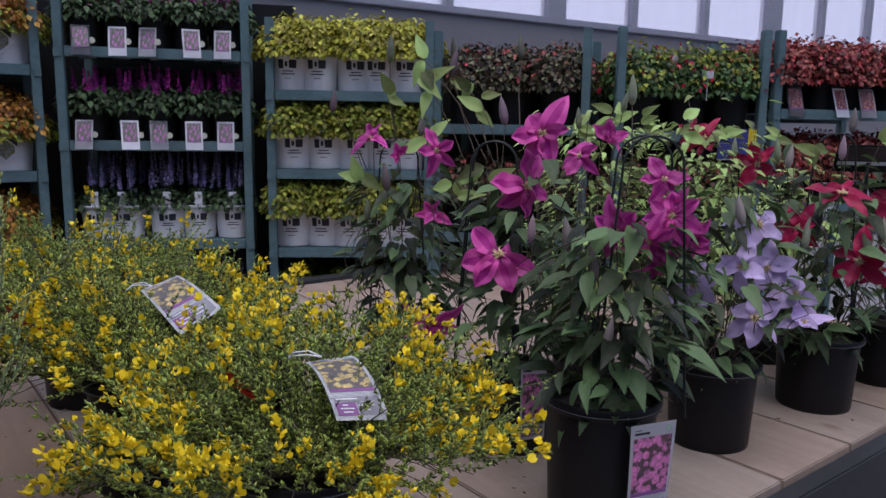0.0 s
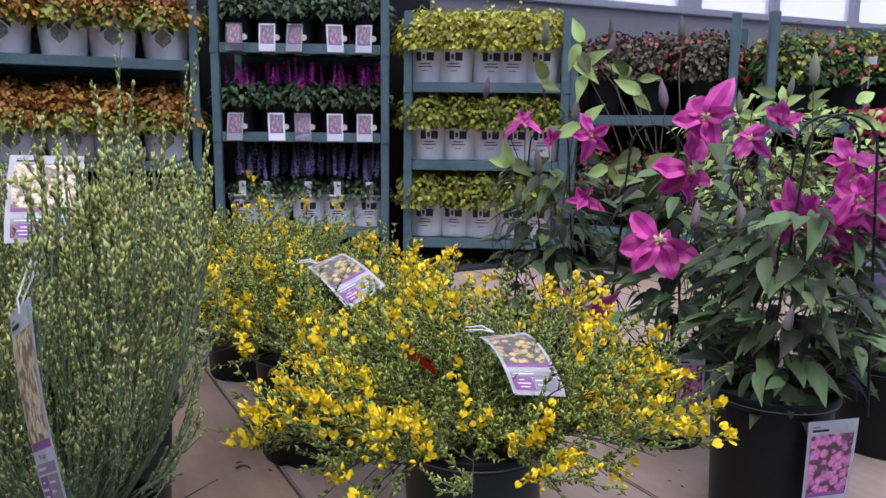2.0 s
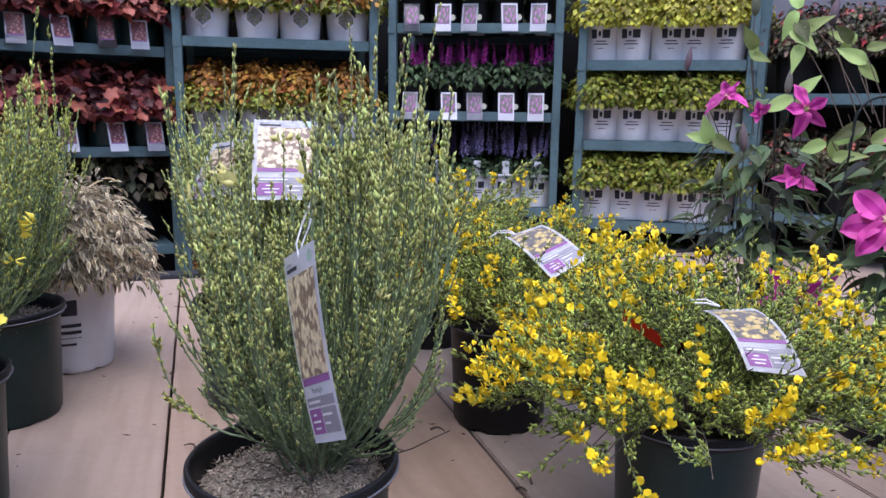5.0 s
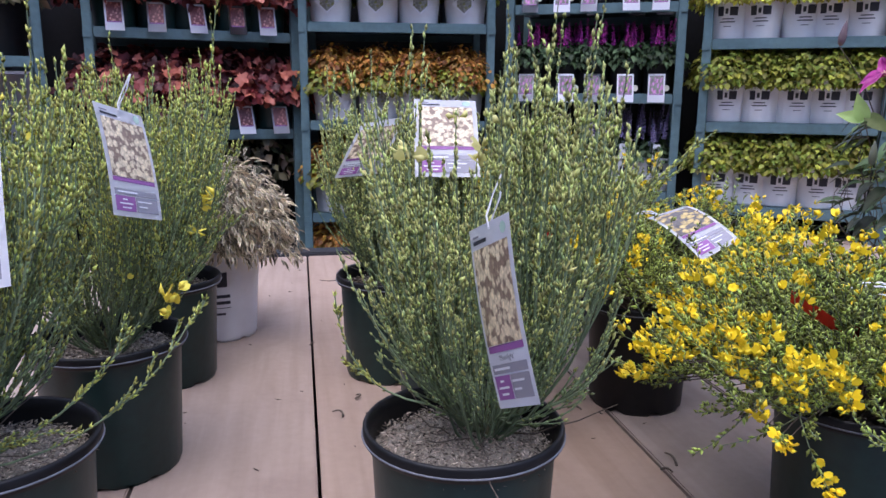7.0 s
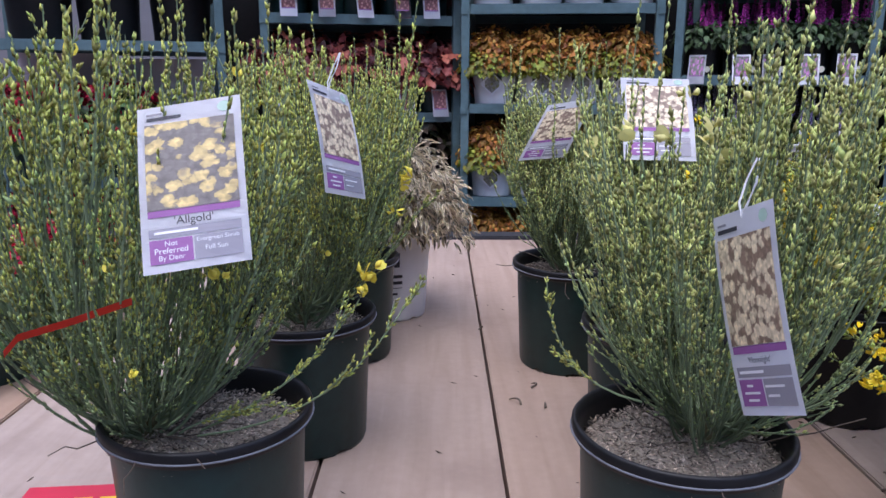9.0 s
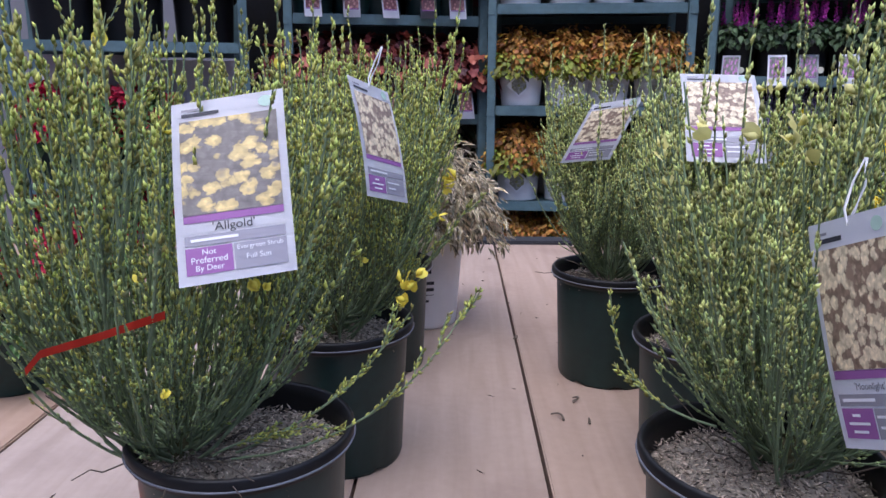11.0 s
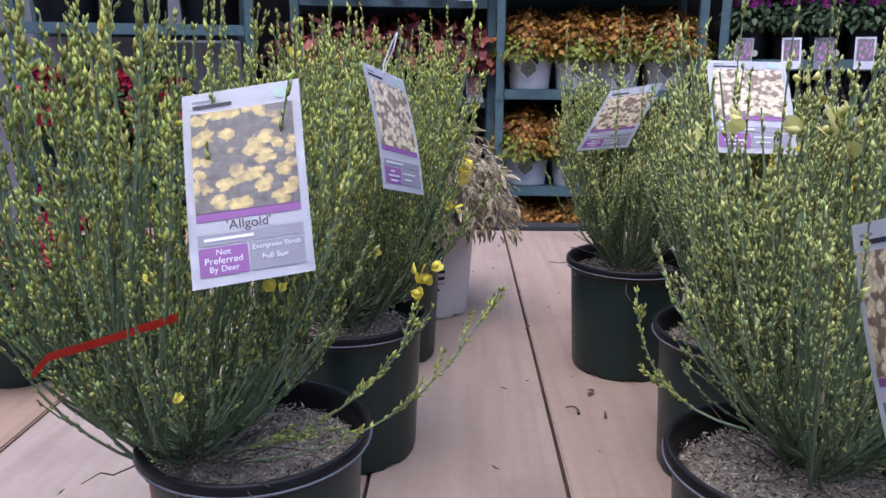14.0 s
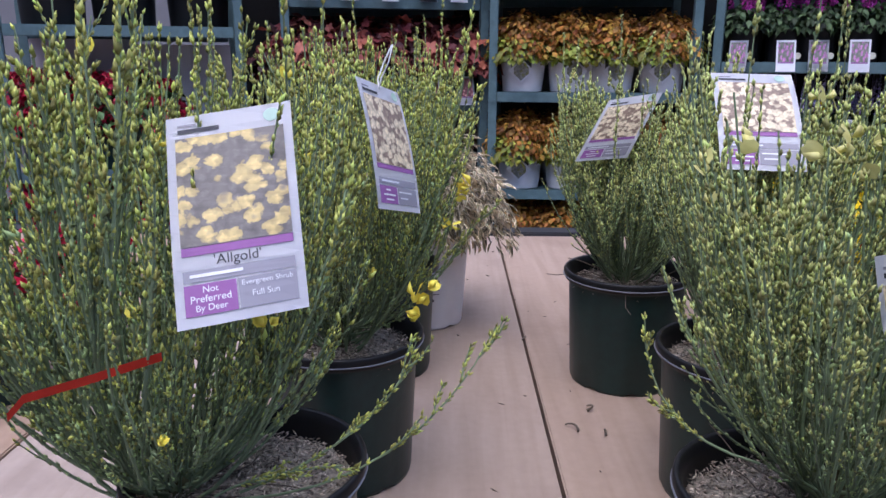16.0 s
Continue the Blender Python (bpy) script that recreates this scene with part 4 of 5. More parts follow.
    s, u = frames_for(d, g)
    ax = unit(d + s * 0.32)
    size = g.uniform(0.0052, 0.0086, m_) * (0.85 + 0.35 * np.clip((pos[:, 2] - z0) / height, 0, 1))
    size *= np.where(g.uniform(0, 1, m_) < 0.05, 1.5, 1.0)
    dims = np.stack([size * 0.43, size, size * 0.38], -1)
    rel = (pos[:, 2] - z0) / height * 0.5 + ends * 0.5 + g.normal(size=m_) * 0.1
    isbud = rel + g.normal(size=m_) * 0.06 > 1 - bud_share
    for sel, nm, mt in ((isbud, "bud_mass", bud), (~isbud, "leaf_mass", "broomleaf")):
        me = scatter(nm, *GRAIN, pos[sel], ax[sel], np.cross(ax, u)[sel], u[sel], dims[sel])
        tagged(part(nm, me, M[mt], t, smooth=True), kind="stuff")
    # dead twigs at the foot
    if bare:
        a = g.uniform(0, 2 * math.pi, bare)
        st = b0 + np.stack([np.cos(a) * 0.03, np.sin(a) * 0.03, np.full(bare, 0.02)], -1)
        dd = unit(np.stack([np.cos(a), np.sin(a), g.uniform(0.05, 0.5, bare)], -1))
        dead = bend(st, dd, unit(dd + g.normal(size=(bare, 3)) * 0.5), g.uniform(0.06, 0.14, bare), 6)
        dead += g.normal(size=dead.shape) * 0.002
        for one in dead:
            part("dead_twig", tubes("dead_twig", one[None], [0.0012], 4, 0.5), M["bark"], t, "bare brown twig")
    if flower:
        pk = g.choice(np.where(rel > 0.55)[0], flower)
        for one in pos[pk]:
            part("flower", pea_flowers(one[None], g, 0.015), M["cream" if bud == "bud" else "lemon"], t, "open yellow pea flower")
    trunk = bend(b0[None] + np.array([[0, 0, -0.01]]), np.array([[0.05, 0, 1.0]]), np.array([[0.0, 0.1, 1.0]]), np.array([0.06]), 4)
    part("trunk", tubes("trunk", trunk, np.array([0.012]), 8, 0.7), M["trunk"], t)
    crumbs(t, 0.103, 0.185, 2600, seed + 5)
    return t


def side_sprig(t, start, mid, tip, seed, per=120):
    """One long leafy shoot that hangs out of a shrub."""
    g = np.random.default_rng(seed)
    inv = t.matrix_basis.inverted()
    a, b_, c = [np.array(inv @ Vector(q)) for q in (start, mid, tip)]
    s = np.linspace(0, 1, 9)[:, None]
    line = ((1 - s) ** 2 * a + 2 * s * (1 - s) * (2 * b_ - (a + c) / 2) + s ** 2 * c)[None]
    n = 6
    p, d = along(line, np.zeros(n, int), g.uniform(0.3, 0.95, n))
    tw = bend(p, unit(d + g.normal(size=(n, 3)) * 0.35), unit(d + UPZ * 0.5), g.uniform(0.018, 0.042, n), 9)
    both = np.concatenate([line, tw])
    shoot = part("side_shoot", tubes("side_shoot", line, np.full(1, 0.0014), 5, 0.5), M["stem"], t)
    for one in tw:
        part("side_twig", tubes("side_twig", one[None], [0.0012], 4, 0.5), M["stem"], shoot)
    idx = np.concatenate([np.zeros(per, int), np.repeat(np.arange(1, n + 1), 16)])
    pos, d = along(both, idx, np.concatenate([g.uniform(0.25, 1, per), g.uniform(0.1, 1, n * 16)]))
    s2, u = frames_for(d, g)
    ax = unit(d * 0.85 + s2 * 0.5)
    size = g.uniform(0.0045, 0.0085, len(pos))
    me = scatter("shoot_buds", *GRAIN, pos, ax, np.cross(ax, u), u, np.stack([size * 0.36, size, size * 0.33], -1))
    tagged(part("shoot_bud_mass", me, M["goldbud"], t, smooth=True), kind="stuff")


PEA_V = [(0, 0.05, 0), (-0.36, 0.32, 0.1), (-0.42, 0.66, 0.22), (-0.2, 0.92, 0.34), (0, 0.84, 0.2), (0.2, 0.92, 0.34), (0.42, 0.66, 0.22), (0.36, 0.32, 0.1),
         (-0.27, 0.5, -0.3), (0.27, 0.5, -0.3), (0, 0.95, -0.36), (0, 0.38, -0.48)]
PEA_F = [(0, 1, 2), (0, 2, 3), (0, 3, 4), (0, 4, 5), (0, 5, 6), (0, 6, 7), (0, 11, 8), (0, 9, 11), (8, 11, 10), (9, 10, 11), (0, 8, 10), (0, 10, 9)]


def pea_flowers(pos, g, size, way=0.0):
    n = len(pos)
    axis = unit(g.normal(size=(n, 3)) * 0.75 + UPZ * 0.5 + way)
    s, u = frames_for(axis, g)
    k = size * g.uniform(0.7, 1.25, n)
    return scatter("flowers", PEA_V, PEA_F, pos, axis, s, u, np.stack([k, k, k], -1))


def low_broom(x, y, seed, radius=0.33, height=0.3, stems=150, blooms=420, bare=10, label="", pot="greenpot", cards=()):
    """A spreading broom in full yellow flower."""
    g = np.random.default_rng(seed)
    t = empty("potted_yellow_broom", x, y)
    tagged(t, label, "potted shrub", "yellow brooms on the platform")
    pot_parts(t, pot, 0.105, 0.21, "soil", 0.85)
    z0 = 0.185
    a = g.uniform(0, 2 * math.pi, stems)
    q = np.sqrt(g.uniform(0.0, 1, stems))
    start = np.stack([np.cos(a) * 0.03 * q, np.sin(a) * 0.03 * q, np.full(stems, z0)], -1)
    out = np.stack([np.cos(a), np.sin(a), np.zeros(stems)], -1)
    d0 = unit(out * (0.25 + 1.2 * q)[:, None] + UPZ * 0.9)
    d1 = unit(out * (0.1 + 1.5 * q)[:, None] + UPZ * (0.85 - 1.1 * q)[:, None] + g.normal(size=(stems, 3)) * 0.15)
    length = (height * (1 - q) + radius * 1.05 * q) * g.uniform(0.75, 1.12, stems) * (0.92 + 0.35 * q * (1 - q))
    lines = bend(start, d0, d1, length, 8)
    tagged(part("stem_mass", tubes("stems", lines, g.uniform(0.0012, 0.002, stems), 3, 0.4), M["bark"], t), kind="stuff")
    tw_n = 8
    n = stems * tw_n
    idx = np.repeat(np.arange(stems), tw_n)
    p, d = along(lines, idx, g.uniform(0.25, 0.98, n))
    td = unit(d + g.normal(size=(n, 3)) * 0.42 + UPZ * 0.5)
    tw = bend(p, td, unit(td + UPZ * 0.5), g.uniform(0.035, 0.11, n), 4)
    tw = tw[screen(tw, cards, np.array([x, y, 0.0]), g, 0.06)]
    n = len(tw)
    tagged(part("twig_mass", tubes("twigs", tw, np.full(n, 0.0009), 3, 0.5), M["stem"], t), kind="stuff")
    per = 26
    i2 = np.repeat(np.arange(n), per)
    pos, d = along(tw, i2, g.uniform(0.05, 1, n * per))
    s, u = frames_for(d, g)
    ax = unit(d * 0.8 + s * 0.7)
    size = g.uniform(0.006, 0.0115, n * per)
    me = scatter("leaves", *GRAIN, pos, ax, np.cross(ax, u), u, np.stack([size * 0.4, size, size * 0.3], -1))
    tagged(part("leaf_mass", me, M["yleaf"], t), kind="stuff")
    reach = np.linalg.norm(tw[:, 3] - np.array([0, 0, z0 + 0.02]), axis=-1)
    outer = np.argsort(reach * g.uniform(0.8, 1.2, n))[n // 2:]
    clusters = g.choice(outer, max(1, blooms // 8))
    nc = len(clusters)
    tips, way = along(tw, np.repeat(clusters, 8), g.uniform(0.55, 1.05, nc * 8))
    pf = tips + way * 0.004 + g.normal(size=(nc * 8, 3)) * 0.0055
    tagged(part("blossom_mass", pea_flowers(pf, g, 0.0115, way), M["golden"], t, "bright yellow pea flowers"), kind="stuff")
    return t


def side_tie(plant, tag, corner):
    """The slack white tie of a tag that lies flat on a low shrub."""
    c = np.array(plant.matrix_basis.inverted() @ Vector(corner))
    pts = np.array([[c + np.array(o) for o in ((0.02, 0.008, 0.006), (0.004, 0.004, 0.009), (-0.018, 0.006, 0.006), (-0.036, 0.012, -0.006))],
                    [c + np.array(o) for o in ((0.02, 0.008, 0.006), (0.002, 0.012, 0.012), (-0.02, 0.014, 0.008), (-0.036, 0.012, -0.006))]])
    part("tie", tubes("tie", pts, [0.0013, 0.0013], 4, 1.0), M["tie"], tag)


A1 = ((-0.524, 0.867, 0.455), (-0.455, 0.823, 0.487), (-0.401, 0.791, 0.328), (-0.466, 0.836, 0.291))
A2 = ((-0.811, 1.162, 0.581), (-0.733, 1.211, 0.579), (-0.672, 1.13, 0.476), (-0.749, 1.081, 0.476))
A3 = ((-1.093, 1.372, 0.53), (-1.02, 1.42, 0.545), (-1.055, 1.378, 0.435), (-1.128, 1.33, 0.426))
A4 = ((-0.932, 0.521, 0.549), (-0.869, 0.593, 0.564), (-0.793, 0.552, 0.424), (-0.822, 0.467, 0.419))
A5 = ((-1.037, 0.787, 0.578), (-1.067, 0.875, 0.556), (-1.0, 0.85, 0.42), (-0.97, 0.762, 0.442))
B1 = ((-0.19, 1.28, 0.352), (-0.134, 1.308, 0.356), (-0.064, 1.215, 0.307), (-0.125, 1.195, 0.31))
B2 = ((-0.593, 1.6, 0.364), (-0.527, 1.61, 0.392), (-0.41, 1.53, 0.355), (-0.451, 1.46, 0.327))
STRAP = ((-0.95, 0.395, 0.362), (-0.862, 0.466, 0.398), (-0.862, 0.466, 0.376), (-0.95, 0.395, 0.338))
MOON = "pale yellow budding broom in a dark green pot with hanging tag"
p1 = broom_plant("potted_broom", MOON, -0.568, 0.93, 21, 0.39, 0.4, base=(0.013, 0.03), flower=14, bare=9, cards=(A1, A2))
tag_card(p1, *A1, "photo_cream", 0.004, "'Moonlight'")
p2 = broom_plant("potted_broom", "pale yellow budding broom in a dark green pot with bowed tag", -0.764, 1.235, 22, 0.37, 0.34, flower=14, bare=4, cards=(A2, A3))
tag_card(p2, *A2, "photo_cream", 0.008, loop=False)
p3 = broom_plant("potted_broom", MOON, -1.09, 1.46, 23, 0.335, 0.42, flower=4, bare=12, cards=(A3,))
tag_card(p3, *A3, "photo_cream", 0.004, loop=False)
p4 = broom_plant("potted_broom", "golden budding broom in a dark green pot with large tag", -0.97, 0.59, 24, 0.42, 0.48, limbs=46, base=(-0.033, -0.056), low_share=0.95, tilt=(0.17, 0.18), flower=7, bare=15, cards=(A4, A5, STRAP), bud="goldbud")
tag_card(p4, *A4, "photo_yellow", 0.003, "'Allgold'", loop=False,
         lines=(("Not", 0.265, 0.852, 0.12), ("Preferred", 0.265, 0.89, 0.3), ("By Deer", 0.265, 0.928, 0.24), ("Evergreen Shrub", 0.7, 0.85, 0.4), ("Full Sun", 0.68, 0.9, 0.21)))
p5 = broom_plant("potted_broom", "golden budding broom in a dark green pot with hanging tag", -1.195, 0.875, 25, 0.4, 0.42, tilt=(0.06, 0.05), flower=12, bare=4, cards=(A5,), bud="goldbud")
tag_card(p5, *A5, "photo_cream", 0.004)
p6 = broom_plant("potted_broom", "golden budding broom in a dark green pot", -1.455, 1.158, 26, 0.4, 0.38, bare=4, bud="goldbud")

y1 = low_broom(-0.2, 1.31, 31, 0.265, 0.17, 210, 1900, label="spreading broom in full yellow flower in a dark green pot", cards=(B1,))
side_tie(y1, tag_card(y1, *B1, "photo_yellow", 0.018, loop=False), B1[0])
y2 = low_broom(-0.6, 1.61, 32, 0.28, 0.22, 190, 1600, label="spreading yellow flowered broom in a black pot", pot="blackpot", cards=(B2,))
side_tie(y2, tag_card(y2, *B2, "photo_yellow", 0.016, loop=False), B2[0])
y3 = low_broom(-0.96, 1.99, 33, 0.3, 0.25, 170, 900, label="spreading yellow flowered broom behind the others", pot="blackpot")


# ---- white pot with the cream-edged shrub ----
def variegated_shrub(x, y):
    g = np.random.default_rng(41)
    t = empty("potted_variegated_shrub", x, y)
    tagged(t, "cream variegated narrow leaved shrub in a white printed pot", "potted shrub")
    p = pot_parts(t, "whitepot", 0.11, 0.225, "soil", 0.85)
    for k, (x0, x1, z0, z1, mt) in enumerate(((-0.4, -0.12, 0.62, 0.78, "print"), (0.0, 0.35, 0.62, 0.78, "print"), (-0.42, 0.42, 0.5, 0.535, "print"),
                                             (-0.42, 0.42, 0.43, 0.465, "print"), (-0.42, 0.42, 0.385, 0.392, "print"), (-0.3, 0.3, 0.31, 0.335, "print"))):
        bm = bmesh.new()
        rows = []
        for z in (z0 * 0.225, z1 * 0.225):
            rr = 0.11 * (0.8 + 0.14 * (z / 0.225) / 0.9) * 1.005
            rows.append([bm.verts.new((rr * math.sin(0.75 + a), -rr * math.cos(0.75 + a), z)) for a in [x0 + (x1 - x0) * i / 6 for i in range(7)]])
        for i in range(6):
            bm.faces.new((rows[0][i], rows[0][i + 1], rows[1][i + 1], rows[1][i]))
        part("print_bar", bm, M[mt], p)
    blade_v = [(0, 0, 0), (-0.14, 0.35, 0.06), (-0.1, 0.7, 0.0), (0, 0.4, -0.03), (0.14, 0.35, 0.02), (0.1, 0.7, 0.05), (0, 1, -0.14)]
    blade_f = [(0, 3, 1), (0, 4, 3), (1, 3, 2), (3, 4, 5), (2, 3, 6), (3, 5, 6)]
    part("foliage", mound("foliage", np.random.default_rng(41), 4800, 0.185, 0.185, 0.24, 0.21, (blade_v, blade_f), 0.031, 0.12, 0.3), M["variegated"], t)
    inner = [(x * 0.55, 0.12 + y * 0.74, z * 0.7 + 0.03) for x, y, z in blade_v]
    tagged(part("leaf_middle_mass", mound("leaf_middles", np.random.default_rng(41), 4800, 0.185, 0.185, 0.24, 0.21, (inner, blade_f), 0.031, 0.12, 0.3), M["olive"], t, "olive green middles of the leaves"), kind="stuff")
    return t


variegated_shrub(-1.6, 1.414)


# ---- clematis on the platform ----
def grid_leaf(length, width, fold, curl, k=6, point=1.0, wave=0.1):
    """A pointed leaf or petal: a folded, curled blade along +y."""
    bm = bmesh.new()
    rows = []
    for j in range(k + 1):
        t = j / k
        w = width * 0.5 * math.sin(math.pi * min(1, 0.05 + 0.95 * t) ** (0.72 * point)) ** (1.0 if point == 1 else 0.72) if j < k else 0.0008
        z = -curl * t * t * length
        rows.append([bm.verts.new((x * w, t * length, z + fold * abs(x) * w + (wave * w * math.sin(9 * t + x) if x else 0))) for x in (-1, -0.35, 0, 0.35, 1)])
    for j in range(k):
        for i in range(4):
            f = bm.faces.new((rows[j][i], rows[j][i + 1], rows[j + 1][i + 1], rows[j + 1][i]))
            f.material_index = 1 if i in (1, 2) and 0 < j < k - 1 else 0
            f.smooth = True
    return bm


def blade(name, length, width, fold, curl, mats, point=1.0):
    bm = grid_leaf(length, width, fold, curl, 9 if point > 1 else 6, point, 0.3 if point > 1 else 0.1)
    me = bpy.data.meshes.new(name)
    bm.to_mesh(me)
    bm.free()
    for m in mats:
        me.materials.append(m)
    return me


PETALS = {
    "magenta": [blade("petal", 0.078, 0.054, 0.3, c, (M["magenta"], M["petalbar"]), 1.5) for c in (0.1, 0.5, 0.95)],
    "lilac": [blade("petal", 0.062, 0.046, 0.25, c, (M["lilac"], M["lilac"]), 1.5) for c in (0.05, 0.4, 0.75)],
    "crimson": [blade("petal", 0.072, 0.042, 0.3, c, (M["crimson"], M["crimson"]), 1.5) for c in (0.1, 0.45, 0.9)],
}
LEAVES = {
    "clemleaf": [blade("leaf", 0.084, 0.037, 0.3, c, (M["clemleaf"], M["clemleaf"])) for c in (0.15, 0.4, 0.7)],
    "limeleaf": [blade("leaf", 0.055, 0.027, 0.25, c, (M["limeleaf"], M["limeleaf"])) for c in (0.1, 0.3, 0.6)],
}
g0 = np.random.default_rng(70)
na = 46
sd = unit(np.stack([g0.normal(size=na), g0.normal(size=na), np.full(na, 1.1)], -1))
s_, u_ = frames_for(sd, g0)
STAMENS = scatter("flower", *GRAIN, np.zeros((na, 3)), sd, s_, u_, np.stack([np.full(na, 0.0028), g0.uniform(0.012, 0.02, na), np.full(na, 0.0028)], -1))
STAMENS.materials.append(M["anther"])
bm = lathe([(0.0005, 0), (0.006, 0.006), (0.0085, 0.018), (0.007, 0.034), (0.0035, 0.047), (0.0004, 0.056)], 8)
BUD = bpy.data.meshes.new("flower_bud")
bm.to_mesh(BUD)
bm.free()
BUD.materials.append(M["clembud"])
BUD.polygons.foreach_set("use_smooth", [True] * len(BUD.polygons))
FACE = Vector((0.0, 0.36, 0.62))


def towards(p, d, spin=0.0):
    """A pose at p whose z axis points along d."""
    q = Vector(d).to_track_quat("Z", "Y").to_matrix().to_4x4()
    return Matrix.Translation(p) @ q @ pose(0, 0, 0, 0, 0, spin)


def bloom(plant, place, kind, rn, size=1.0, petals=6, tilt=(0, 0, 0), openness=20):
    """One open flower: stamens with its petals under it."""
    local = plant.matrix_basis.inverted() @ Vector(place)
    d = (FACE - Vector(place)).normalized() + Vector(tilt) + Vector((rn.uniform(-0.45, 0.45), 0, rn.uniform(-0.3, 0.5)))
    f = part("flower", STAMENS, None, plant)
    f.matrix_basis = towards(local, d, rn.uniform(0, 60)) @ Matrix.Scale(size * 0.82, 4)
    for i in range(petals):
        p = part("petal", PETALS[kind][rn.randrange(3)], None, f)
        p.matrix_basis = pose(0, 0, -0.002 * (i % 2), 0, 0, 360 * i / petals + rn.uniform(-9, 9)) @ pose(0, 0.004, 0, openness + rn.uniform(-24, 28), rn.uniform(-26, 26), 0) @ Matrix.Diagonal((rn.uniform(0.7, 1.05), rn.uniform(0.8, 1.12), 1, 1))
    return f


def clematis(x, y, seed, label, top=0.55, radius=0.13, leaves=90, leaf="clemleaf", flowers=(), buds=(), r=0.09, h=0.168, hoop=None, low=0.17, lean=(0, 0), scale=1.0, sprays=()):
    rn, g = random.Random(seed), np.random.default_rng(seed)
    t = empty("potted_clematis", x, y, 0, 0)
    tagged(t, label, "potted clematis", "clematis on the platform")
    pot_parts(t, "blackpot", r, h, "soil", 0.9, notch=0)
    # twining stems
    n = 16
    a = g.uniform(0, 2 * math.pi, n)
    start = np.stack([np.cos(a) * 0.02, np.sin(a) * 0.02, np.full(n, h * 0.88)], -1)
    k = 14
    tt = np.linspace(0, 1, k)[None, :, None]
    sway = np.cumsum(g.normal(size=(n, k, 3)) * 0.018, axis=1) * np.array([1, 1, 0.15])
    rise = (top - h) * g.uniform(0.55, 1.08, (n, 1, 1))
    out = np.stack([np.cos(a), np.sin(a), np.zeros(n)], -1)[:, None] * radius * 0.75
    lines = start[:, None] + UPZ * rise * tt + out * np.sin(tt * 2.2) + sway * tt ** 0.5 + np.array([lean[0], lean[1], 0]) * tt
    tagged(part("vine_mass", tubes("vines", lines, np.full(n, 0.0014), 4, 0.6), M["vine"], t), kind="stuff")
    # leaves, each on its own
    for i in range(leaves):
        q = rn.random()
        j = rn.randrange(n)
        kk = min(k - 1, int((0.05 + 0.95 * q) * k))
        base = Vector(lines[j, kk])
        ang = rn.uniform(0, 2 * math.pi)
        outw = Vector((math.cos(ang), math.sin(ang), 0))
        rad = radius * (0.3 + 0.75 * rn.random()) * (1.1 - 0.5 * abs(q - 0.35)) * min(1.0, 0.5 + 1.6 * q)
        zz = base.z if rn.random() < 0.5 else low + (top * 0.92 - low) * q
        p = Vector((lean[0] * q, lean[1] * q, 0)) + outw * rad + Vector((0, 0, zz))
        d = (outw + Vector((rn.uniform(-0.5, 0.5), rn.uniform(-0.5, 0.5), rn.uniform(-0.5, 0.25)))).normalized()
        up = Vector((rn.uniform(-0.4, 0.4), rn.uniform(-0.4, 0.4), 1)) + outw * 0.5
        side = d.cross(up).normalized()
        m = Matrix((side, d, side.cross(d))).transposed().to_4x4()
        ob = part("leaf", LEAVES[leaf][rn.randrange(3)], None, t)
        ob.matrix_basis = Matrix.Translation(p) @ m @ Matrix.Diagonal((1, 1, 1, 1)) @ Matrix.Scale(scale * rn.uniform(0.65, 1.25), 4)
    inv = t.matrix_basis.inverted()
    ends = []
    for f in flowers:
        place, kind = f[0], f[1]
        bloom(t, place, kind, rn, *f[2:])
        ends.append(inv @ (Vector(place) + Vector((0, 0.02, -0.01))))
    for b in buds:
        ob = part("flower_bud", BUD, None, t)
        ob.matrix_basis = towards(inv @ Vector(b), (rn.uniform(-0.2, 0.2), rn.uniform(-0.2, 0.2), 1)) @ Matrix.Scale(rn.uniform(0.85, 1.2), 4)
        ends.append(inv @ Vector(b))
    for p in sprays:
        e = inv @ Vector(p)
        ends.append(e)
        for q in range(3):
            ob = part("leaf", LEAVES["limeleaf"][rn.randrange(3)], None, t)
            d = Vector((rn.uniform(-1, 1), rn.uniform(-0.6, 0.2), rn.uniform(-0.6, 0.6))).normalized()
            side = d.cross(Vector((0, -1, 0.3))).normalized()
            ob.matrix_basis = Matrix.Translation(e + Vector((rn.uniform(-0.01, 0.01), 0, rn.uniform(-0.03, 0.01)))) @ Matrix((side, d, side.cross(d))).transposed().to_4x4() @ Matrix.Scale(rn.uniform(0.7, 1.2), 4)
    if ends:
        st = []
        for e in ends:
            b = Vector((lean[0] * 0.5 + (e.x - lean[0]) * 0.45, lean[1] * 0.5 + (e.y - lean[1]) * 0.45, max(h, e.z - rn.uniform(0.16, 0.24))))
            mid = b.lerp(e, 0.5) + Vector((rn.uniform(-0.02, 0.02), rn.uniform(-0.01, 0.02), 0.01))
            st.append([b, b.lerp(mid, 0.5), mid, mid.lerp(e, 0.5), e])
        tagged(part("stalk_mass", tubes("flower_stalks", np.array(st), np.full(len(st), 0.0013), 4, 0.8), M["vine"], t), kind="stuff")
    if hoop:
        for dy in hoop[2:]:
            pts = []
            cx, cz = inv @ Vector((hoop[0], y, 0)), hoop[1]
            for i in range(15):
                s = math.pi * i / 14
                pts.append((cx.x - 0.045 * math.cos(s), dy, cz - 0.045 + 0.045 * math.sin(s)))
            pts = [(cx.x - 0.075, dy * 0.7, h * 0.9)] + pts + [(cx.x + 0.075, dy * 0.7, h * 0.9)]
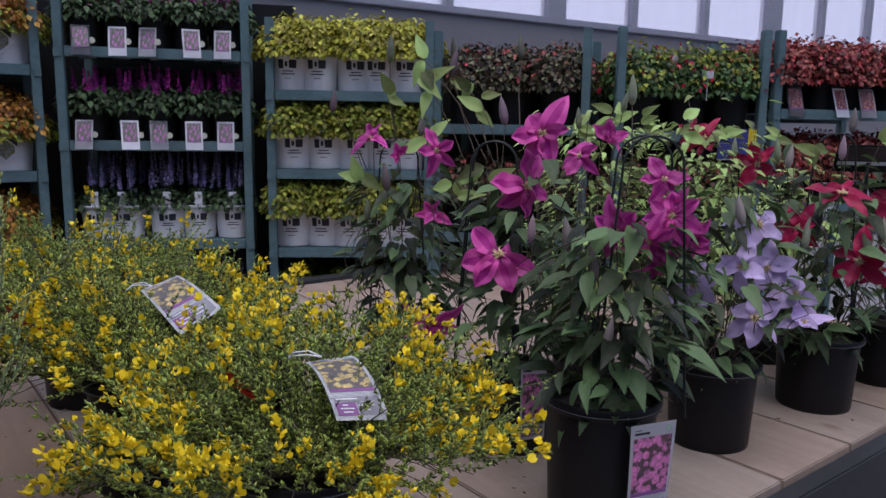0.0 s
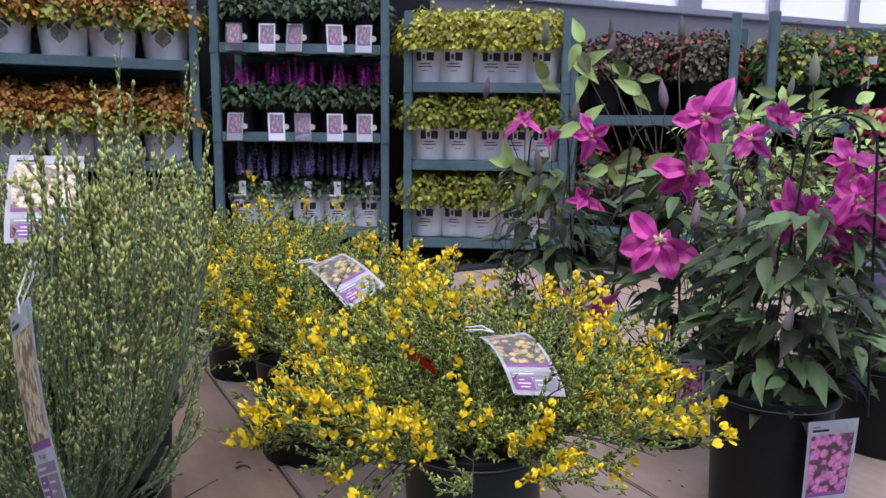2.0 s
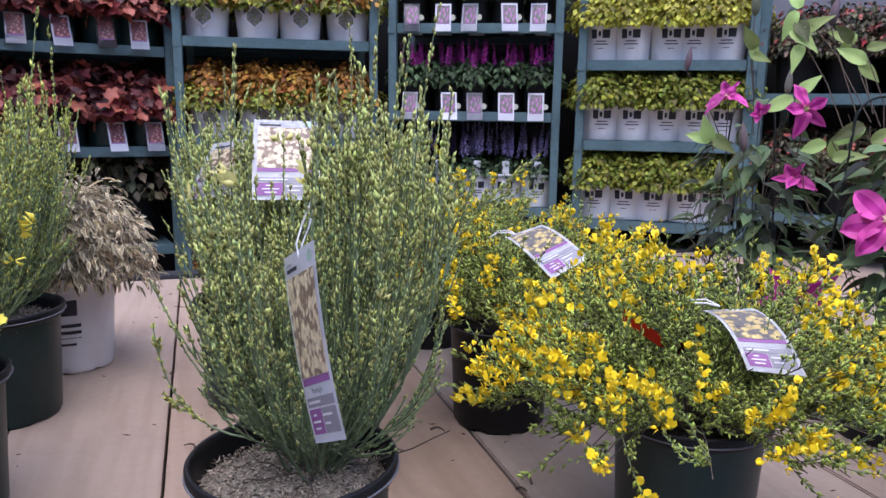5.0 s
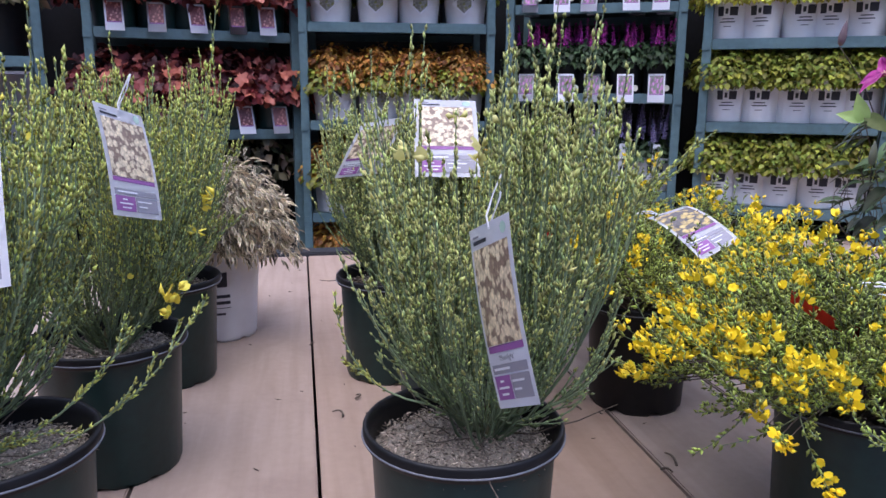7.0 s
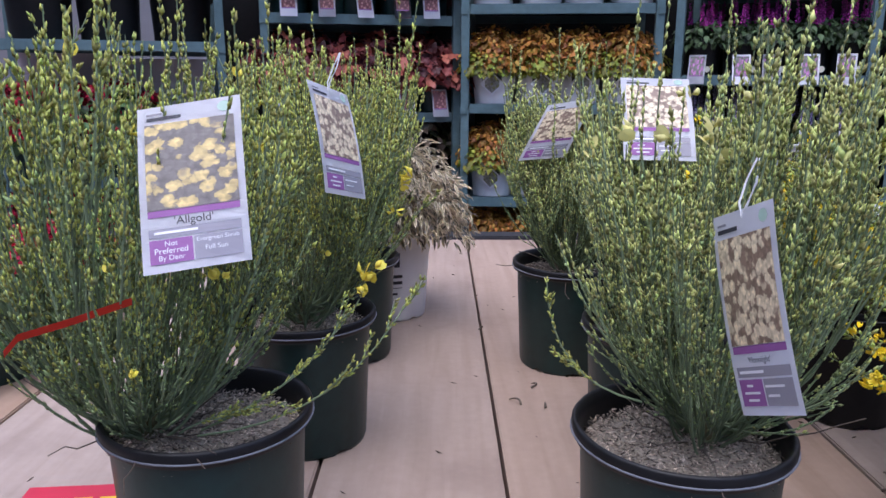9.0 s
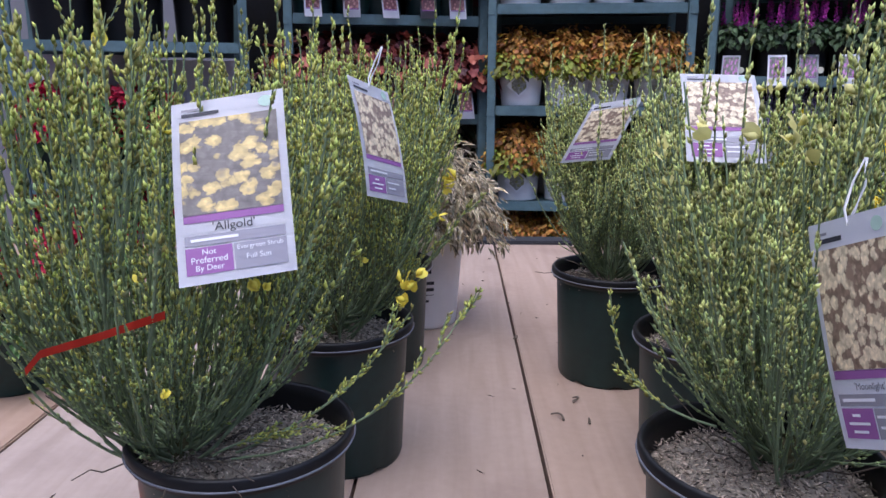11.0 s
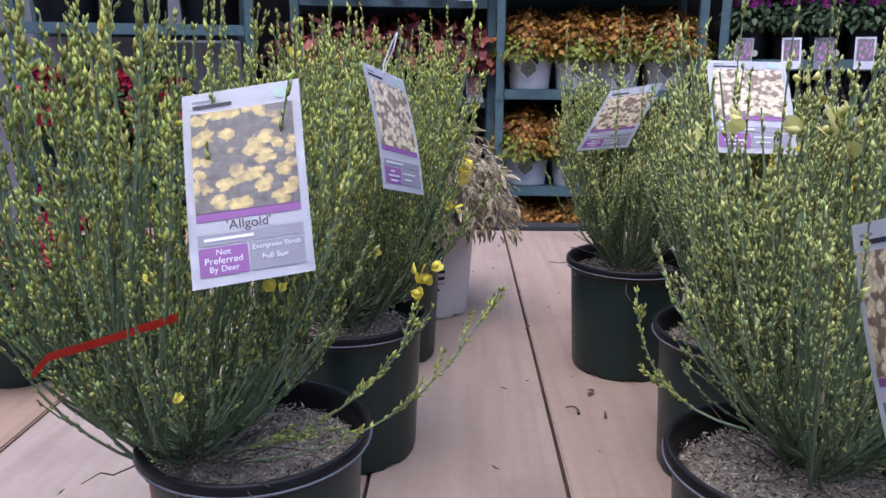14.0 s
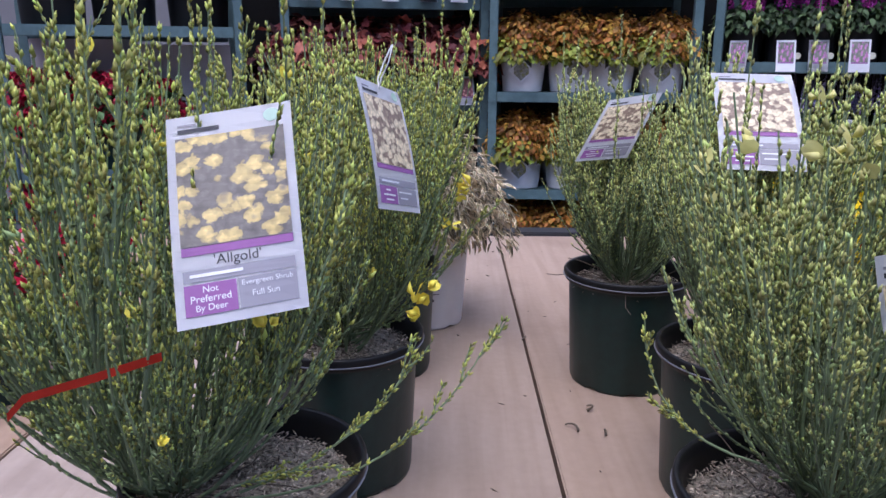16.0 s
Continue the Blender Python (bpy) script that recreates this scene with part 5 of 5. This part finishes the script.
            part("hoop", tubes("hoop", np.array([pts]), [0.0022], 6, 1.0), M["wire"], t, "dark wire trellis hoop")
    return t


MAG, LIL, CRI = "magenta", "lilac", "crimson"
c1 = clematis(0.225, 1.615, 81, "magenta clematis in a black pot with printed tag", 0.56, 0.13, 270, scale=0.7, lean=(0.03, 0), r=0.1, h=0.22, low=0.28,
              flowers=[((0.304, 1.6, 0.581), MAG, 0.61, 6, (0.2, 0, 0.5)), ((0.318, 1.58, 0.525), MAG, 0.68, 9), ((0.235, 1.58, 0.498), MAG, 0.68, 9, (-0.4, 0, 0)),
                       ((0.345, 1.6, 0.488), MAG, 0.65, 8, (0.5, 0, -0.2)), ((0.28, 1.56, 0.488), MAG, 0.65, 8, (0, 0, -0.5)), ((0.3, 1.6, 0.45), MAG, 0.53, 5, (0.2, 0, -0.9), 60)],
              buds=[(0.261, 1.7, 0.70), (0.217, 1.5, 0.33), (0.16, 1.57, 0.46), (0.2, 1.55, 0.42)], hoop=(0.279, 0.65, -0.07, 0.03))
c0 = clematis(0.07, 1.89, 82, "magenta clematis with large open flowers in a black pot", 0.6, 0.11, 220, scale=0.7, low=0.25,
              flowers=[((0.114, 1.93, 0.649), MAG, 1.05, 6, (0.3, 0, 0.3)), ((0.083, 1.83, 0.55), MAG, 1.05, 6, (0.6, 0, 0.3), 8), ((0.037, 1.75, 0.425), MAG, 1.15, 7, (-0.1, 0, 0.35), -14),
                       ((-0.101, 1.783, 0.285), MAG, 0.95, 5, (-0.1, 0, -1.2), 55), ((0.235, 1.83, 0.639), MAG, 0.62, 6, (0, 0, 0.9), 50), ((0.179, 1.75, 0.611), MAG, 0.62, 6, (-0.2, 0, 0.6))],
              buds=[(0.035, 1.95, 0.665), (-0.084, 2.0, 0.77), (-0.079, 2.02, 0.80), (0.062, 2.05, 0.81), (0.096, 1.75, 0.45)], hoop=(0.018, 0.634, -0.03, 0.03),
              sprays=[(-0.139, 2.0, 0.799), (-0.143, 2.0, 0.765), (-0.047, 2.0, 0.746), (-0.02, 1.98, 0.72), (0.0, 1.93, 0.58), (-0.06, 1.9, 0.55)])
c5 = clematis(-0.2, 2.1, 83, "leafy clematis with a few pink flowers in a black pot", 0.6, 0.13, 250, scale=0.7, low=0.22,
              flowers=[((-0.266, 2.03, 0.632), MAG, 0.76, 5, (-0.2, 0, 0.7), 30), ((-0.114, 1.979, 0.611), MAG, 0.72, 5, (0.3, 0, 0.2)), ((-0.12, 2.0, 0.47), MAG, 0.56, 5, (0, 0, 0), 60),
                       ((-0.2, 2.0, 0.6), MAG, 0.40, 5, (0, 0, 0), 55)],
              buds=[(-0.229, 2.05, 0.80), (-0.356, 2.03, 0.69), (-0.15, 2.0, 0.64), (-0.27, 2.0, 0.45), (-0.22, 1.98, 0.52)], hoop=(-0.22, 0.63, 0.02),
              sprays=[(-0.229, 2.05, 0.741), (-0.13, 2.0, 0.66), (-0.3, 2.05, 0.55)])
c2 = clematis(0.49, 1.97, 84, "pale lilac clematis in a black pot", r=0.098, h=0.18, top=0.58, radius=0.15, leaves=200, low=0.17, scale=0.68,
              flowers=[((0.53, 1.84, 0.302), LIL, 1.0, 6), ((0.633, 1.87, 0.29), LIL, 0.85, 6, (0.3, 0, 0.7), 45), ((0.507, 1.86, 0.399), LIL, 0.95, 6, (-0.5, 0, 0.3)),
                       ((0.613, 1.88, 0.348), LIL, 0.85, 6, (0.5, 0, 0.2)), ((0.539, 1.9, 0.479), LIL, 1.0, 5, (0.4, 0, 0.5)), ((0.562, 1.9, 0.393), LIL, 0.95, 6, (0.2, 0, 0.4)), ((0.432, 1.93, 0.348), LIL, 0.95, 6),
                       ((0.42, 1.95, 0.31), LIL, 0.8, 6, (-0.3, 0, 0))],
              buds=[(0.5, 1.86, 0.48), (0.63, 1.9, 0.43)])
c3 = clematis(0.8, 2.24, 85, "crimson clematis in a black pot", 0.62, 0.17, 260, scale=0.72, low=0.17, r=0.1, h=0.18,
              flowers=[((0.769, 2.1, 0.527), CRI, 1.1, 6, (0, 0, 0.8)), ((0.812, 2.08, 0.384), CRI, 1.1, 6, (-0.3, 0, 0)), ((0.691, 2.12, 0.45), CRI, 0.9, 6), ((0.899, 2.15, 0.469), CRI, 1.0, 6), ((0.86, 2.1, 0.37), CRI, 0.8, 5, (0.4, 0, -0.4))],
              buds=[(0.816, 2.2, 0.66), (0.65, 2.1, 0.58), (0.70, 2.1, 0.42), (0.78, 2.15, 0.6), (0.86, 2.1, 0.42)], hoop=(0.80, 0.66, 0.0), sprays=[(0.74, 2.2, 0.64), (0.88, 2.2, 0.64)])
c4 = clematis(1.05, 2.46, 86, "crimson clematis in a black pot behind another", 0.62, 0.17, 90, low=0.17, flowers=[((1.0, 2.36, 0.5), CRI, 1.0, 6)])
c6 = clematis(0.5, 2.33, 87, "light green clematis with dark red flowers", 0.74, 0.22, 1050, "limeleaf", low=0.24, scale=0.52,
              flowers=[((0.628, 2.25, 0.584), CRI, 1.0, 6, (0.2, 0, 0.3)), ((0.524, 2.35, 0.645), CRI, 0.8, 6), ((0.49, 2.35, 0.65), CRI, 0.7, 6)],
              buds=[(0.56, 2.2, 0.6), (0.66, 2.2, 0.59)], hoop=(0.55, 0.64, -0.04), sprays=[(0.45, 2.25, 0.68), (0.36, 2.25, 0.69), (0.55, 2.3, 0.68), (0.3, 2.3, 0.7)])
c7 = clematis(0.24, 2.28, 88, "light green leafy clematis without open flowers", 0.73, 0.21, 1000, "limeleaf", low=0.24, scale=0.52, buds=[(0.2, 2.2, 0.66), (0.3, 2.2, 0.7)], sprays=[(0.2, 2.25, 0.68), (0.28, 2.25, 0.7)])
c8 = clematis(0.78, 2.62, 89, "light green leafy clematis at the back", 0.66, 0.19, 200, "limeleaf", low=0.2, sprays=[(0.75, 2.5, 0.66)])
tag_card(c1, (0.262, 1.508, 0.2), (0.336, 1.538, 0.205), (0.325, 1.535, 0.035), (0.26, 1.505, 0.03), "photo_pink", 0.002, loop=False)
tag_card(c0, (0.085, 1.797, 0.2), (0.135, 1.812, 0.2), (0.135, 1.815, 0.045), (0.085, 1.8, 0.04), "photo_pink", 0.002, loop=False)


# ---- smaller things ----
def band_strap(plant, pts, width=0.012):
    """A flat plastic strap through a shrub."""
    inv = plant.matrix_basis.inverted()
    bm = bmesh.new()
    rows = [[bm.verts.new(inv @ (Vector(p) + Vector((0, 0, dz)))) for dz in (-width / 2, width / 2)] for p in pts]
    for a, b in zip(rows, rows[1:]):
        bm.faces.new((a[0], b[0], b[1], a[1]))
    bmesh.ops.solidify(bm, geom=list(bm.faces), thickness=0.0012)
    return part("strap", bm, M["strap"], plant, "bright red plastic strap")


band_strap(p4, [(-0.955, 0.39, 0.335), (-0.944, 0.40, 0.351), (-0.91, 0.435, 0.366), (-0.868, 0.474, 0.386)], 0.0068)
band_strap(y1, [(-0.28, 1.235, 0.345), (-0.255, 1.225, 0.335), (-0.225, 1.22, 0.32), (-0.2, 1.22, 0.315)], 0.016)
band_strap(y2, [(-0.78, 1.5, 0.345), (-0.74, 1.48, 0.335), (-0.70, 1.46, 0.325), (-0.68, 1.45, 0.32)], 0.016)

side_sprig(p4, (-0.93, 0.555, 0.205), (-0.82, 0.645, 0.262), (-0.768, 0.725, 0.372), 101, 75)
side_sprig(p4, (-0.93, 0.56, 0.21), (-0.84, 0.63, 0.285), (-0.815, 0.675, 0.36), 104, 60)
side_sprig(p4, (-0.94, 0.54, 0.21), (-0.9, 0.57, 0.235), (-0.84, 0.61, 0.255), 105, 50)
side_sprig(p5, (-1.15, 0.87, 0.24), (-1.07, 0.93, 0.32), (-1.02, 0.985, 0.4), 106, 70)
side_sprig(p1, (-0.5, 1.0, 0.33), (-0.43, 1.055, 0.46), (-0.355, 1.105, 0.55), 102)
side_sprig(p1, (-0.6, 0.9, 0.24), (-0.68, 0.88, 0.27), (-0.71, 0.87, 0.36), 103, 60)

def open_flowers(plant, places, material, size, seed):
    """Single open pea flowers that stand out from a shrub."""
    g = np.random.default_rng(seed)
    inv = plant.matrix_basis.inverted()
    for place in places:
        p = np.array(inv @ Vector(place))
        pair = np.stack([p, p + g.normal(size=3) * size * 0.25])
        part("flower", pea_flowers(pair, g, size), M[material], plant, "open yellow pea flower")


open_flowers(p5, [(-1.023, 0.886, 0.307), (-1.035, 0.872, 0.301), (-1.026, 0.874, 0.281), (-1.02, 0.933, 0.429), (-1.01, 0.947, 0.439), (-1.021, 0.918, 0.391)], "lemon", 0.02, 401)
open_flowers(p1, [(-0.591, 0.998, 0.528), (-0.577, 1.01, 0.521), (-0.583, 0.998, 0.504), (-0.676, 0.898, 0.494), (-0.63, 0.933, 0.458), (-0.618, 0.982, 0.563), (-0.653, 0.931, 0.519)], "cream", 0.019, 402)
open_flowers(p4, [(-0.878, 0.471, 0.312), (-0.839, 0.543, 0.398), (-0.856, 0.537, 0.432)], "lemon", 0.012, 403)

# azaleas on the far end of the platform
for x, y, turn in ((-1.83, 0.58, 0), (-2.06, 0.8, 50), (-1.98, 0.3, 110)):
    copy_thing(MODELS[("bloom", 0)], pose(x, y, 0.001, 0, 0, turn) @ Matrix.Scale(0.68, 4))

sale = part("price_card", boxmesh(-0.09, 0.09, -0.045, 0.045, 0, 0.002, bevel=0.0006), M["signred"], None)
sale.matrix_basis = pose(-1.237, 0.529, 0.002, 0, 0, 50)
tagged(sale, "red and yellow price card lying on the boards", "sign")
for k in range(4):
    part("print_block", boxmesh(-0.05 + 0.035 * k, -0.025 + 0.035 * k, -0.028, 0.01, 0.0024, 0.003), M["signyellow"], sale)

sign = empty("plant_sign", 0.9, 2.3, 0.0, -8)
tagged(sign, "small dark sign with a pink flower photo among clematis", "sign")
part("stake", boxmesh(-0.004, 0.004, 0.004, 0.008, 0.0, 0.6), M["wire"], sign)
bm = boxmesh(-0.075, 0.075, 0, 0.003, -0.04, 0.04, bevel=0.001)
board = part("board", bm, M["blackpot"], sign)
board.matrix_basis = pose(0, 0, 0.6, 35, 0, 0)
part("photo", boxmesh(-0.068, 0.068, -0.0016, -0.0006, -0.005, 0.035), M["photo_pink"], board)
part("stripe", boxmesh(-0.068, 0.068, -0.0016, -0.0006, -0.018, -0.008), M["card"], board)
blue = empty("blue_plant_card", 0.665, 2.6, 0.0, -6)
tagged(blue, "dark blue and yellow card on a stake among clematis", "sign")
part("stake", boxmesh(-0.004, 0.004, 0.004, 0.008, 0.0, 0.62), M["wire"], blue)
part("board", boxmesh(-0.05, 0.03, 0, 0.003, 0.58, 0.67, bevel=0.001), M["signblue"], blue)
part("edge_band", boxmesh(0.031, 0.052, 0, 0.003, 0.58, 0.67, bevel=0.001), M["signyellow"], blue)

for x, y, z, turn in ((0.66, 3.7, 0.95, 5), (0.79, 3.62, 0.88, -30), (-0.12, 3.72, 0.95, 20)):
    t = empty("hanging_label", x, y, z, turn)
    tagged(t, "white plastic label sticking out of the shrubs", "label")
    bm = boxmesh(-0.024, 0.024, 0, 0.002, 0, 0.03, bevel=0.0006)
    c = part("card", bm, M["card"], t)
    part("stem", boxmesh(-0.002, 0.002, 0.0022, 0.004, -0.09, 0.02), M["tie"], t)

# white cartons on the azalea rack
for k, (lx, w, hh) in enumerate(((0.24, 0.4, 0.27), (0.66, 0.4, 0.25))):
    a = math.atan2(1.895 - 1.105, -3.232 + 3.62)
    x = -3.62 + math.cos(a) * lx - math.sin(a) * 0.42
    y = 1.105 + math.sin(a) * lx + math.cos(a) * 0.42
    c = empty("carton", x, y, 0.16, math.degrees(a))
    tagged(c, "white cardboard carton behind the azaleas", "box")
    part("body", boxmesh(-w / 2, w / 2, -0.06, 0.06, 0, hh + 0.25, bevel=0.003), M["box"], c)
    part("tape", boxmesh(-0.025, 0.025, -0.0615, -0.0605, 0, hh + 0.25), M["card"], c)

# curled bits of bark on the boards
for k, (x, y, ln) in enumerate(((-0.443, 1.377, 0.045), (-1.043, 1.282, 0.03), (-1.009, 1.209, 0.034), (-0.686, 1.484, 0.03), (-1.339, 1.462, 0.022), (-0.97, 1.23, 0.02), (-0.46, 1.35, 0.02))):
    g = np.random.default_rng(300 + k)
    turn = g.uniform(0, math.pi)
    d = np.array([[math.cos(turn), math.sin(turn), 0.15]])
    line = bend(np.zeros((1, 3)), d, unit(d + g.normal(size=(1, 3)) * 0.9 * np.array([1, 1, 0])), np.array([ln]), 7)
    line[..., 2] = 0.004 + 0.004 * np.sin(np.linspace(0, math.pi, 7))
    chip = part("bark_chip", tubes("bark_chip", line, [0.0024], 6, 0.5), M["bark"], None)
    chip.matrix_basis = pose(x, y, 0.0)
    tagged(chip, "curled dark brown bark chip on the boards", "litter", "bark chips on the boards")

# dropped bits on the boards
g = np.random.default_rng(90)
n = 260
uu, vv = g.uniform(-0.9, 2.6, n), g.uniform(0.9, 2.9, n)
pos = np.stack([S2 * (uu - vv), S2 * (uu + vv), np.full(n, 0.0015)], -1)
ax = unit(np.stack([g.normal(size=n), g.normal(size=n), np.zeros(n)], -1))
sd2 = np.stack([-ax[:, 1], ax[:, 0], np.zeros(n)], -1)
litter = part("litter", scatter("litter", *GRAIN, pos, ax, sd2, np.tile(UPZ, (n, 1)), np.stack([g.uniform(0.002, 0.004, n), g.uniform(0.005, 0.018, n), g.uniform(0.001, 0.003, n)], -1)), M["bark"], None)
tagged(litter, "dry bark crumbs scattered over the boards", "litter", kind="stuff")
